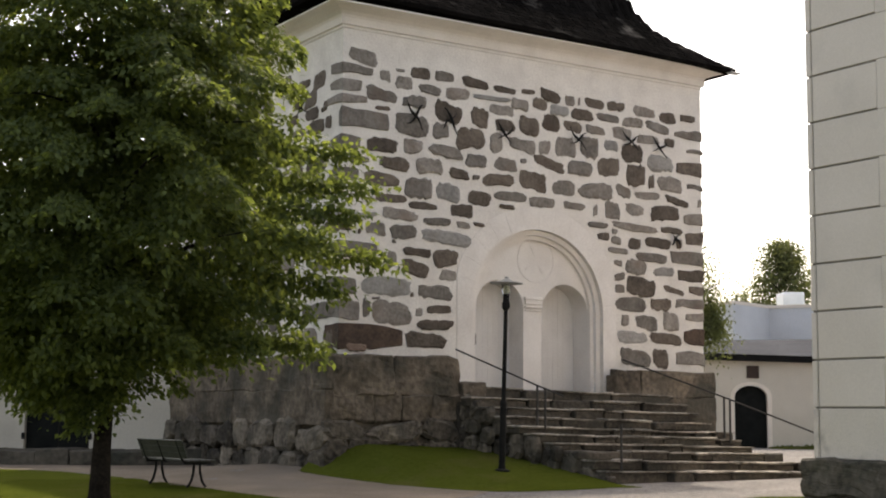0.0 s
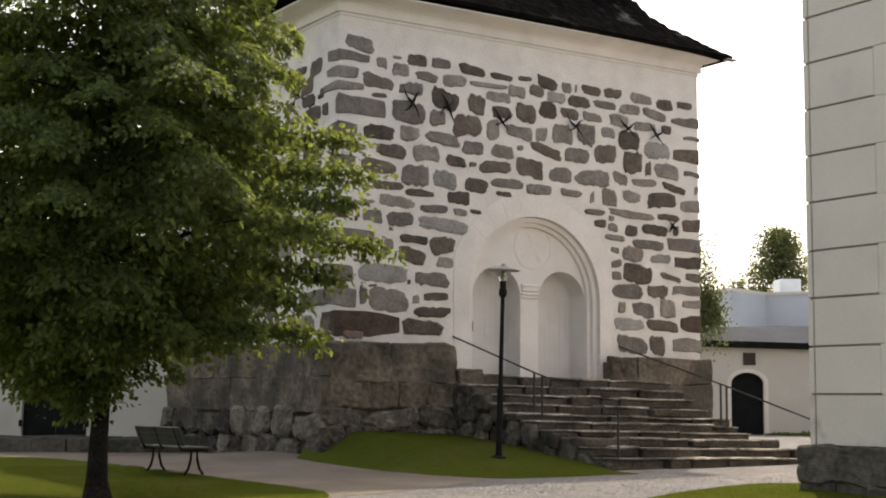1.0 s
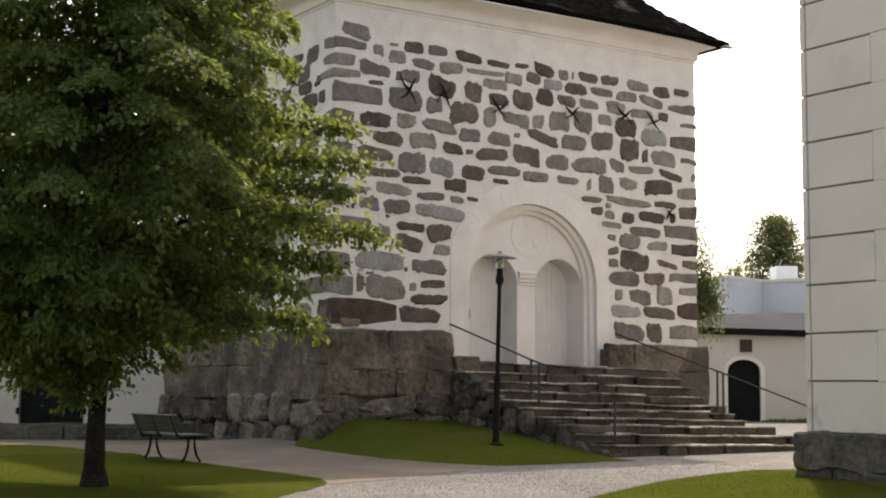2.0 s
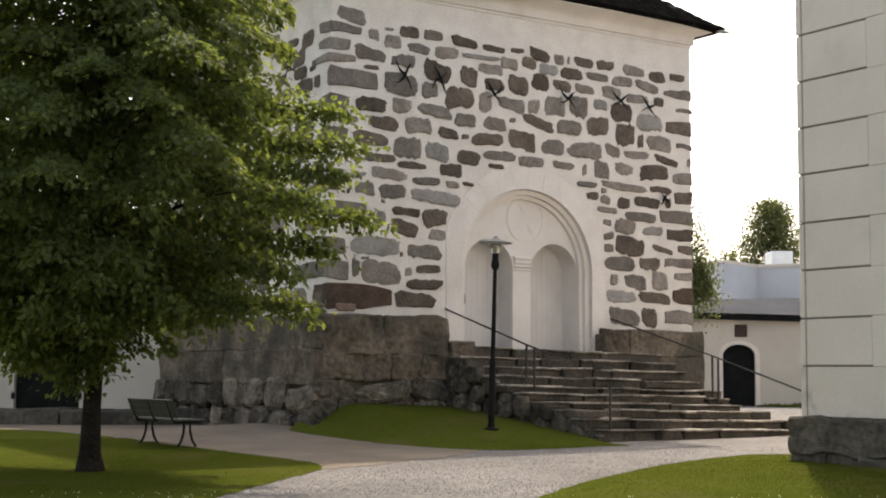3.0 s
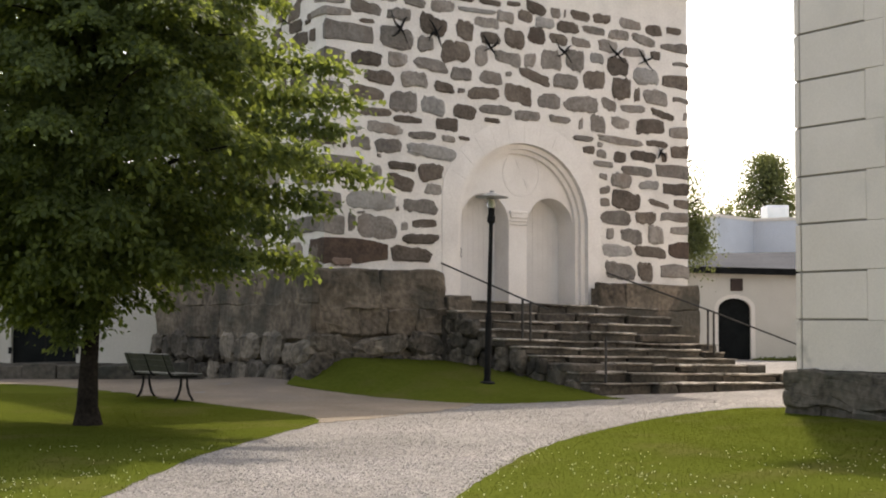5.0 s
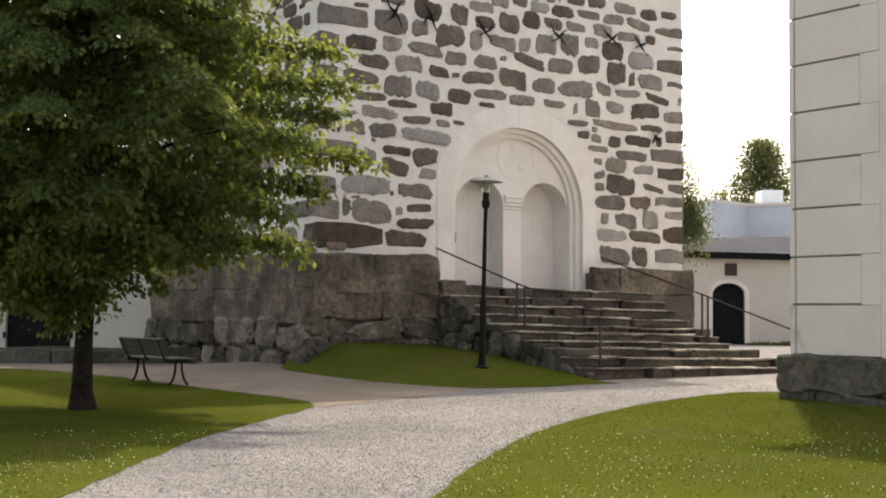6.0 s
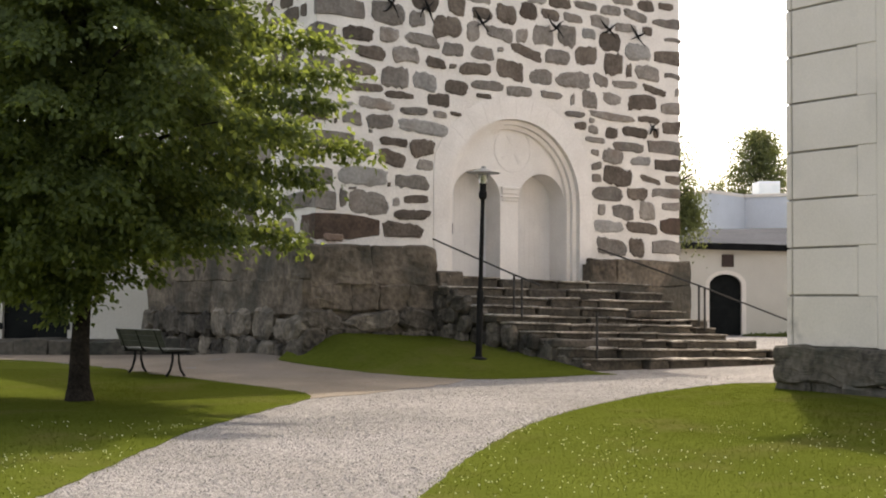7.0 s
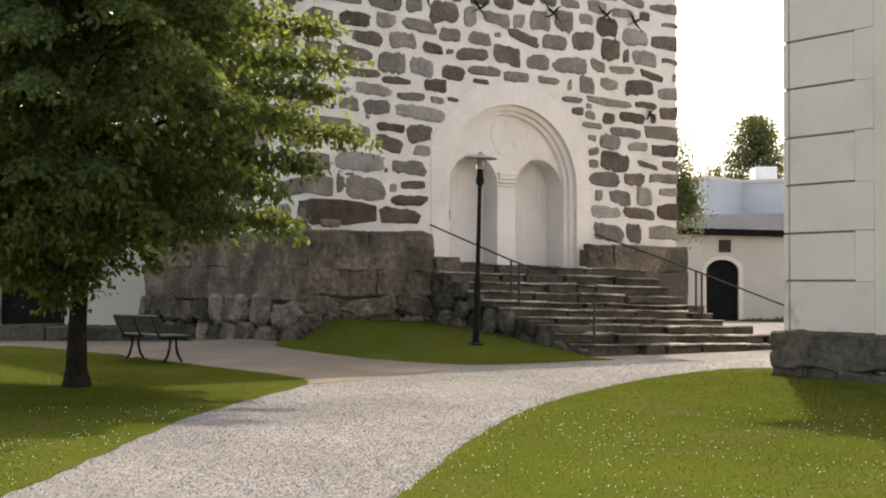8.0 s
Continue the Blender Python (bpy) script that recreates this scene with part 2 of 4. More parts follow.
def rough_outline(rng, slope=0.0, wear=0.065, knock=0.22):
    """The outline of a split stone that fills a square from -1 to 1: a leaning block with knocked-off corners."""
    pts = [Vector((sx * rng.uniform(0.70, 1.0), sz * rng.uniform(0.52, 1.0))) for sx, sz in ((-1, -1), (1, -1), (1, 1), (-1, 1))]
    pts.insert(3, pts[2].lerp(pts[3], rng.uniform(0.3, 0.7)) + Vector((0, rng.uniform(-0.16, 0.30))))
    pts.insert(1, pts[0].lerp(pts[1], rng.uniform(0.3, 0.7)) - Vector((0, rng.uniform(-0.20, 0.22))))
    for cut in (knock, 0.24):
        pts = [p for a, b in zip(pts, pts[1:] + pts[:1]) for p in (a.lerp(b, cut), a.lerp(b, 1 - cut))]
    pts = [Vector((p.x + rng.uniform(-wear, wear), p.y + rng.uniform(-wear, wear) * 1.8 + slope * p.x)) for p in pts]
    x0, x1, z0, z1 = min(p.x for p in pts), max(p.x for p in pts), min(p.y for p in pts), max(p.y for p in pts)
    return [(2 * (p.x - x0) / (x1 - x0) - 1, 2 * (p.y - z0) / (z1 - z0) - 1) for p in pts]


def stone(bm, cx, cz, w, h, y, out, rng, slope=0.0, wear=0.065, knock=0.22, axis="x"):
    """A rough stone with a domed face, lying on a wall."""
    rim = [(cx + a * w / 2, cz + b * h / 2) for a, b in rough_outline(rng, slope, wear, knock)]
    n = len(rim)

    def put(x, z, d):
        return bm.verts.new((x, y - d, z)) if axis == "x" else bm.verts.new((y - d, x, z))
    base = [put(x, z, -0.06) for x, z in rim]
    edge = [put(cx + (x - cx) * 0.98, cz + (z - cz) * 0.98, out * 0.55) for x, z in rim]
    top = [put(cx + (x - cx) * 0.78, cz + (z - cz) * 0.74, out * rng.uniform(0.8, 1.2)) for x, z in rim]
    fs = []
    for p, q in ((base, edge), (edge, top)):
        for k in range(n):
            fs.append(bm.faces.new((p[k], p[(k + 1) % n], q[(k + 1) % n], q[k])))
    fs.append(bm.faces.new(top))
    bmesh.ops.recalc_face_normals(bm, faces=fs)
    return bm


def block(parent, x0, x1, y0, y1, z0, z1, rng, mat, name="plinth_block", rough=0.03, soft=0.022, cuts=2):
    """A rough-hewn block with worn edges."""
    bm = bmesh.new()
    box(bm, x0, x1, y0, y1, z0, z1)
    bmesh.ops.bevel(bm, geom=bm.edges[:], offset=soft, segments=1, affect="EDGES")
    bmesh.ops.subdivide_edges(bm, edges=[e for e in bm.edges if e.calc_length() > 0.15], cuts=cuts, use_grid_fill=True)
    o = rng.random() * 50
    for v in bm.verts:
        v.co += noise.noise_vector(v.co * 2.3 + Vector((o, o, 0))) * rough + noise.noise_vector(v.co * 7 + Vector((o, 0, o))) * rough * 0.35 + noise.noise_vector(v.co * 15) * rough * 0.15
    return part(name, bm, mat, parent)


# ---- ground ----
TURN = 33.5                                  # the tower and the church stand at this angle to the view
CORNER = Vector((-2.352, 27.224, 0))         # foot of the tower's near corner
SITE = pose(CORNER.x, CORNER.y, 0, 0, 0, TURN)
SITE_INV = SITE.inverted()


def smooth01(t):
    t = min(max(t, 0.0), 1.0)
    return t * t * (3 - 2 * t)


def ground_z(x, y):
    """The yard rises gently towards the tower, and more so at its near corner."""
    z = 0.012 * min(max(y, -20), 32)
    return z + 0.22 * math.exp(-((x + 3.2) ** 2 + (y - 28.0) ** 2) / 6.0)


MOUND = [(-0.75, -0.1), (-0.45, -1.6), (0.05, -3.2), (0.5, -4.35), (1.2, -4.75), (2.1, -4.75), (3.1, -4.65), (3.62, -4.75), (3.5, -3.4), (3.2, -2.0), (3.2, -0.5), (2.6, 0.15), (0.5, 0.15)]


def mound_z(x, y):
    p = SITE_INV @ Vector((x, y, 0))
    edge = [Vector(q) for q in MOUND[:8]]
    q = p.xy
    d = 9.0
    for a, b in zip(edge, edge[1:]):
        f = min(max((q - a).dot(b - a) / (b - a).length_squared, 0), 1)
        d = min(d, (q - a.lerp(b, f)).length)
    return ground_z(x, y) + 0.52 * smooth01((p.y + 4.9) / 4.6) * smooth01(d / 1.1)


def smooth_outline(pts, steps=8):
    n, res = len(pts), []
    for i in range(n):
        a, b, c, d = (Vector(pts[(i + k) % n]) for k in (-1, 0, 1, 2))
        for s in range(steps):
            t = s / steps
            res.append(0.5 * (2 * b + (c - a) * t + (2 * a - 5 * b + 4 * c - d) * t * t + (3 * b - a - 3 * c + d) * t ** 3))
    return res


def sheet(name, outline, height, mat, lift, step, label, category, kind="structure", wobble=0.025):
    """A piece of ground inside an outline, with an edge that drops into the ground below."""
    rng = random.Random(name)
    outline = [Vector((p.x + rng.uniform(-wobble, wobble), p.y + rng.uniform(-wobble, wobble))) for p in outline]
    xs, ys = [p.x for p in outline], [p.y for p in outline]
    n = len(outline)
    pts = list(outline)
    y = min(ys) + step / 2
    while y < max(ys):
        x = min(xs) + step / 2
        while x < max(xs):
            cross = sum(1 for i in range(n) if (outline[i].y > y) != (outline[(i + 1) % n].y > y) and
                        x < outline[i].x + (y - outline[i].y) * (outline[(i + 1) % n].x - outline[i].x) / (outline[(i + 1) % n].y - outline[i].y))
            if cross % 2 and min((p.x - x) ** 2 + (p.y - y) ** 2 for p in outline) > (step * 0.4) ** 2:
                pts.append(Vector((x, y)))
            x += step
        y += step
    vs, es, fs, *_ = delaunay_2d_cdt(pts, [(i, (i + 1) % n) for i in range(n)], [list(range(n))], 1, 1e-5)
    bm = bmesh.new()
    top = [bm.verts.new((p.x, p.y, height(p.x, p.y) + lift)) for p in vs]
    for f in fs:
        bm.faces.new([top[i] for i in f])
    edges = [e for e in bm.edges if len(e.link_faces) == 1]
    low = {}
    for e in edges:
        for w in e.verts:
            if w not in low:
                low[w] = bm.verts.new((w.co.x, w.co.y, ground_z(w.co.x, w.co.y) - 0.08))
    for e in edges:
        a, b = e.verts
        bm.faces.new((a, b, low[b], low[a]))
    bmesh.ops.recalc_face_normals(bm, faces=bm.faces[:])
    ob = part(name, bm, mat, None, smooth=False)
    return tagged(ob, label, category, kind=kind), [tuple(p) for p in outline]


bm = bmesh.new()
gxs = [-600, -250, -100, -50, -30] + [i * 1.0 for i in range(-24, 25)] + [30, 50, 100, 250, 600]
gys = [-300, -120, -60, -30, -20, -10, 0] + [i * 1.0 for i in range(4, 60)] + [80, 120, 250, 700]
grid = [[bm.verts.new((x, y, ground_z(x, y))) for x in gxs] for y in gys]
for j in range(len(gys) - 1):
    for i in range(len(gxs) - 1):
        bm.faces.new((grid[j][i], grid[j][i + 1], grid[j + 1][i + 1], grid[j + 1][i]))
tagged(part("ground", bm, GRAVEL, None, smooth=True), "pale crushed gravel covering the church yard", "gravel", kind="structure")

LEFT = [(-30, 29.6), (-14, 29.5), (-8.9, 29.2), (-6.5, 26.8), (-3.8, 23.4), (-2.2, 21.3), (-1.72, 19.9), (-2.15, 17.6), (-2.6, 15.2), (-2.8, 12.6), (-2.9, 11.0), (-3.05, 9.5), (-3.6, 4), (-8, -6), (-30, -8)]
RIGHT = [(-0.35, 8.6), (-0.2, 10.0), (0.1, 11.75), (0.5, 13.75), (1.26, 16.6), (2.7, 19.9), (4.4, 22.5), (5.7, 23.2), (9, 22.6), (20, 14), (20, -6), (2, -6), (-0.2, 4)]
left_lawn, left_line = sheet("lawn_left", smooth_outline(LEFT), ground_z, TURF, 0.007, 0.6, "mown green lawn dotted with white clover beside the gravel path", "lawn")
right_lawn, right_line = sheet("lawn_right", smooth_outline(RIGHT), ground_z, TURF, 0.007, 0.6, "sunlit mown lawn with white clover flowers beside the church corner", "lawn")
mound_lawn, mound_line = sheet("lawn_mound", smooth_outline([(SITE @ Vector((x, y, 0))).xy for x, y in MOUND]), mound_z, TURF, 0.007, 0.35, "small shaded grass bank rising to the tower plinth", "lawn")

# dirt sheet whose darker colour fills the tower's shadow up to its edge
sheet("path_dirt", smooth_outline([(-26, 29.3), (-9, 28.6), (-6.6, 26.5), (-4, 23.1), (-2.4, 21.0), (-1.75, 19.75), (-0.9, 20.7), (0.1, 22.4), (0.6, 23.9), (-0.2, 25.0), (-2.0, 27.2), (-5.0, 31.0), (-9, 32.5), (-26, 32.5)], 6), ground_z, SHADEDDIRT, 0.006, 0.8, "brown dirt path along the tower plinth, darkened for the tower's shade", "path", wobble=0.11)

sheet("lawn_strip", smooth_outline([(11.6, 51.0), (13.5, 50.4), (17, 50.2), (17, 52), (14, 52), (11.6, 52)], 4), ground_z, TURF, 0.05, 0.6, "narrow strip of grass at the foot of the white wall", "lawn")


def inside(x, y, line):
    hit = False
    n = len(line)
    for i in range(n):
        (ax, ay), (bx, by) = line[i], line[(i + 1) % n]
        if (ay > y) != (by > y) and x < ax + (y - ay) * (bx - ax) / (by - ay):
            hit = not hit
    return hit


def grass(name, line, height, lift, x0, x1, y0, y1, count, tall, label):
    """Blades of grass as one mesh of thin triangles."""
    rng = np.random.default_rng(len(name))
    pts, tri = [], []
    while count > 0:
        x, y = rng.uniform(x0, x1), rng.uniform(y0, y1)
        count -= 1
        if not inside(x + rng.normal(0, 0.06), y + rng.normal(0, 0.06), line):
            continue
        z = height(x, y) + lift
        a = rng.uniform(0, 6.28)
        w, h = rng.uniform(0.003, 0.006), tall * rng.uniform(0.5, 1.3)
        lx, ly = rng.normal(0, 0.4 * h), rng.normal(0, 0.4 * h)
        i = len(pts)
        pts += [(x - w * math.cos(a), y - w * math.sin(a), z - 0.005), (x + w * math.cos(a), y + w * math.sin(a), z - 0.005), (x + lx, y + ly, z + h)]
        tri.append((i, i + 1, i + 2))
    me = bpy.data.meshes.new(name)
    me.from_pydata(pts, [], tri)
    me.materials.append(BLADE)
    me.normals_split_custom_set_from_vertices([(0, 0, 1)] * len(pts))
    return tagged(new(name, me), label, "grass", kind="stuff")


grass("grass", left_line, ground_z, 0.007, -8, -1.6, 8.5, 26, 130000, 0.011, "short green grass blades of the lawn under the tree")
grass("grass", right_line, ground_z, 0.007, -0.4, 6, 8.5, 23.2, 140000, 0.011, "short green grass blades of the lawn by the church")
grass("grass", mound_line, mound_z, 0.007, -4, 4, 22, 30, 60000, 0.012, "short grass blades of the bank below the tower")


def clover(name, line, x0, x1, y0, y1, count, seed):
    rng = np.random.default_rng(seed)
    bm = bmesh.new()
    for _ in range(count):
        x, y = rng.uniform(x0, x1), y0 + (y1 - y0) * rng.uniform(0, 1) ** 1.7
        if not inside(x, y, line) or noise.noise(Vector((x * 0.9, y * 0.5, seed))) < rng.uniform(-0.35, 0.35):
            continue
        z, r = ground_z(x, y) + 0.012 + rng.uniform(0.025, 0.045), rng.uniform(0.0045, 0.0085)
        t, b = bm.verts.new((x, y, z + r)), bm.verts.new((x, y, z - r))
        q = [bm.verts.new((x + r * c, y + r * s, z)) for c, s in ((1, 0), (0, 1), (-1, 0), (0, -1))]
        for k in range(4):
            bm.faces.new((q[k], q[(k + 1) % 4], t))
            bm.faces.new((q[(k + 1) % 4], q[k], b))
    return tagged(part(name, bm, PETAL, None), "scattered small white clover flowers in the lawn", "flowers", kind="stuff")


def pebbles(count):
    """Loose stones lying on the gravel path."""
    rng = np.random.default_rng(12)
    pts, tri = [], []
    for _ in range(count):
        y = 8.3 + 17 * rng.uniform(0, 1) ** 1.5
        x = rng.uniform(-3.4, 6.2) if y > 17 else rng.uniform(-3.1, 2.2)
        if inside(x, y, left_line) or inside(x, y, right_line) or inside(x, y, mound_line):
            continue
        z, r = ground_z(x, y), rng.uniform(0.005, 0.013)
        a = rng.uniform(0, 6.28)
        i = len(pts)
        for k in range(4):
            q = r * rng.uniform(0.7, 1.3)
            pts.append((x + q * math.cos(a + 1.57 * k), y + q * math.sin(a + 1.57 * k), z))
        pts.append((x + rng.normal(0, 0.2) * r, y + rng.normal(0, 0.2) * r, z + r * rng.uniform(0.6, 1.2)))
        tri += [(i, i + 1, i + 4), (i + 1, i + 2, i + 4), (i + 2, i + 3, i + 4), (i + 3, i, i + 4)]
    me = bpy.data.meshes.new("pebbles")
    me.from_pydata(pts, [], tri)
    me.materials.append(PEBBLE)
    return tagged(new("pebbles", me), "loose pale and grey stones on the gravel path", "gravel", kind="stuff")


pebbles(42000)
clover("clover_flowers", left_line, -7, -2, 8.5, 16, 2300, 3)
clover("clover_flowers", right_line, -0.3, 5, 8.5, 16, 1700, 7)

# ---- bell tower ----
tower = thing("bell_tower", "square fieldstone and white mortar bell tower with a shingled roof", "tower", SITE)
W, D = 9.64, 9.6
EDGE = 0.10                                  # the near corner, in from the plinth
CX, SPRING, SILL = 4.93, 3.74, 2.06
R_OUT = 1.74
bm = bmesh.new()
prism(bm, [(EDGE, 0.1)] + arch(CX, R_OUT, SPRING, 0.1) + [(W, 0.1), (W, 9.2), (EDGE, 9.2)], 0, 0.3)
wall_front = part("wall_front", bm, MORTAR, tower, "white mortar wall set with grey fieldstones")
bm = bmesh.new()
box(bm, EDGE, 0.6, 0.3, D, 0.1, 9.2)
wall_side = part("wall_side", bm, MORTAR, tower)
bm = bmesh.new()
box(bm, W - 0.6, W, 0.3, D, 0.1, 9.2)
part("wall_side", bm, MORTAR, tower)
bm = bmesh.new()
box(bm, 0.6, W - 0.6, D - 0.6, D, 0.1, 9.2)
part("wall_back", bm, MORTAR, tower)
bm = bmesh.new()
loft_square(bm, EDGE, W, 0, D, [(-0.3, 9.1), (0.004, 9.15), (0.025, 9.165), (0.025, 9.185), (0.012, 9.19), (0.012, 9.21), (0.07, 9.225), (0.07, 9.36), (0.09, 9.41), (0.16, 9.46), (0.3, 9.505), (0.5, 9.53), (0.5, 9.56), (-0.3, 9.7)])
part("cornice", bm, PLASTER, tower, "smooth white plaster cornice flaring out under the eaves")
# roof: a bell-cast pyramid laid in courses of shingles
CAST = [(0, 9.57), (0.54, 9.93), (0.97, 10.24), (1.43, 10.66), (1.71, 11.03), (1.88, 11.38), (2.2, 12.1), (2.7, 13.2), (5.35, 17.5)]


def cast_at(s):
    for (a, za), (b, zb) in zip(CAST, CAST[1:]):
        if s <= b:
            return za + (zb - za) * (s - a) / (b - a)
    return CAST[-1][1]


bm = bmesh.new()
prof, s = [(0.56, 9.52), (0.58, 9.57)], 0.0
while s < 5.2:
    e = s + (0.17 if s < 3.2 else 0.4)
    prof += [(0.58 - s, cast_at(s) + 0.025), (0.58 - e, cast_at(e) + 0.005)]
    s = e
loft_square(bm, 0, W, 0, D, prof)
roof = part("roof", bm, SHINGLE, tower, "dark tarred shingle roof with curved eaves")
SAG = Matrix.Translation((W, 0, 9.55)) @ pose(0, 0, 0, 0, 0.85, 0) @ Matrix.Translation((-W, 0, -9.55))    # the eaves hang a little to one side
roof.matrix_local = SAG
rng = random.Random(5)
bm = bmesh.new()
for k in range(13):        # loose shingle ends over the visible eaves
    s0 = k * 0.17
    x = -0.58 + s0
    while x < W + 0.58 - s0:
        w = rng.uniform(0.09, 0.16)
        z0, z1 = cast_at(s0) + 0.03 + rng.uniform(0, 0.01), cast_at(s0 + 0.2) + 0.012 + rng.uniform(0, 0.012)
        y0, y1 = -0.58 + s0 - rng.uniform(0, 0.02), -0.58 + s0 + 0.2
        q = [bm.verts.new(c) for c in ((x, y0, z0), (x + w - 0.012, y0, z0), (x + w - 0.012, y1, z1 + 0.01), (x, y1, z1 + 0.01))]
        q2 = [bm.verts.new((c.co.x, c.co.y, c.co.z - 0.025)) for c in q]
        bm.faces.new(q)
        for i in range(4):
            bm.faces.new((q[i], q2[i], q2[(i + 1) % 4], q[(i + 1) % 4]))
        x += w
shingles = tagged(part("shingles", bm, SHINGLE, tower), kind="stuff")
shingles.matrix_local = SAG
bm = bmesh.new()
box(bm, W + 0.36, W + 0.66, -0.68, -0.5, 9.49, 9.52, 0.008)
part("gutter_spout", bm, SHADE, tower, "short pale spout at the eaves corner")

# portal
bm = bmesh.new()
inner, outer = arch(CX, R_OUT, SPRING, SILL), arch(CX, R_OUT + 0.5, SPRING, SILL)
outer = [(CX - 2.08, SILL)] + outer[1:-1] + [(CX + 2.08, SILL)]
outer = [(max(min(x, CX + 2.10), CX - 2.10), z) for x, z in outer]
prism(bm, inner + outer[::-1], -0.012, 0.02)
portal = part("portal_surround", bm, PLASTER, tower, "smooth white plaster arch surround with faint radial joints")
bm = bmesh.new()
band(bm, arch(CX, R_OUT - 0.11, SPRING, SILL - 0.1), arch(CX, R_OUT - 0.003, SPRING, SILL - 0.1), 0.10, 0.3)
part("archivolt", bm, PLASTER, tower)
bm = bmesh.new()
band(bm, arch(CX, R_OUT - 0.20, SPRING, SILL - 0.1), arch(CX, R_OUT - 0.10, SPRING, SILL - 0.1), 0.19, 0.38)
part("archivolt", bm, PLASTER, tower)
L, R = (4.10, 0.62, 3.765), (5.835, 0.637, 3.735)
NY = 0.27
bm = bmesh.new()
left, right = arch(L[0], L[1], L[2], SILL - 0.1), arch(R[0], R[1], R[2], SILL - 0.1)
whole = arch(CX, R_OUT - 0.1, SPRING, SILL - 0.1)
prism(bm, [whole[0]] + left + right + whole[:0:-1], NY, 0.95)
part("tympanum", bm, PLASTER, tower, "recessed white tympanum over two arched doors")
for name, (cx, r, sp) in (("door_1", L), ("door_2", R)):
    door = part("door_leaf", prism(bmesh.new(), arch(cx, r, sp, SILL - 0.1), 0.80, 0.90), DOOR_WHITE, tower, "white painted arched plank door, closed")
    for k in range(1, 9):
        x = cx - r + 2 * r * k / 9
        h = sp + math.sqrt(max(r * r - (x - cx) ** 2, 0))
        part("batten", box(bmesh.new(), x - 0.008, x + 0.008, 0.797, 0.80, SILL, h - 0.02), DOOR_WHITE, door)
    if name == "door_1":
        part("handle", box(bmesh.new(), cx - r - 0.01, cx - r + 0.045, 0.30, 0.37, 3.0, 3.22, 0.01), IRON, door, "dark iron latch")
bm = bmesh.new()
box(bm, 2.9, 6.9, 0.95, 1.1, 0.1, 5.6)
part("wall_inner", bm, PLASTER, tower)
bm = bmesh.new()
for z0, z1, o in ((3.99, 4.05, 0.045), (3.90, 3.99, 0.025), (3.82, 3.86, 0.03), (3.75, 3.78, 0.02)):
    box(bm, 4.77 - o, 5.15 + o, NY - o - 0.02, NY + 0.05, z0, z1, 0.008)
part("capital", bm, RELIEF, tower, "moulded plaster capital on the pier between the doors")
bm = bmesh.new()
ring = [(5.05 + 0.50 * math.cos(2 * math.pi * k / 36), 4.86 + 0.50 * math.sin(2 * math.pi * k / 36)) for k in range(37)]
ring2 = [(5.05 + 0.465 * math.cos(2 * math.pi * k / 36), 4.86 + 0.465 * math.sin(2 * math.pi * k / 36)) for k in range(37)]
band(bm, ring2, ring, NY - 0.009, NY + 0.01)
for a in (35, 110, 215, 300):
    c, s = math.cos(radians(a)), math.sin(radians(a))
    prism(bm, [(5.05 + 0.12 * c - 0.02 * s, 4.86 + 0.12 * s + 0.02 * c), (5.05 + 0.34 * c - 0.05 * s, 4.86 + 0.34 * s + 0.05 * c),
               (5.05 + 0.34 * c + 0.03 * s, 4.86 + 0.34 * s - 0.03 * c), (5.05 + 0.12 * c + 0.02 * s, 4.86 + 0.12 * s - 0.02 * c)], NY - 0.006, NY + 0.01)
part("medallion", bm, RELIEF, tower, "round plaster relief medallion")
for k in range(15):
    a = math.pi * (k + 0.5) / 15
    c, s = math.cos(a), math.sin(a)
    r0, r1, g = R_OUT + 0.02, R_OUT + 0.44, 0.008
    if abs(CX + r1 * c - CX) > 2.09:
        r1 = 2.08 / abs(c)
    part("joint_line", prism(bmesh.new(), [(CX + r0 * c - g * s, SPRING + r0 * s + g * c), (CX + r1 * c - g * s, SPRING + r1 * s + g * c), (CX + r1 * c + g * s, SPRING + r1 * s - g * c), (CX + r0 * c + g * s, SPRING + r0 * s - g * c)], -0.016, -0.01), RELIEF, tower)

# fieldstones: place along the wall, height, width, height of each, and tone
TONES = [LIGHTSTONE, FIELDSTONE, DARKSTONE, BROWNSTONE]
FRONT, SIDE = ("x", wall_front), ("y", wall_side)
stone_rng = random.Random(8)


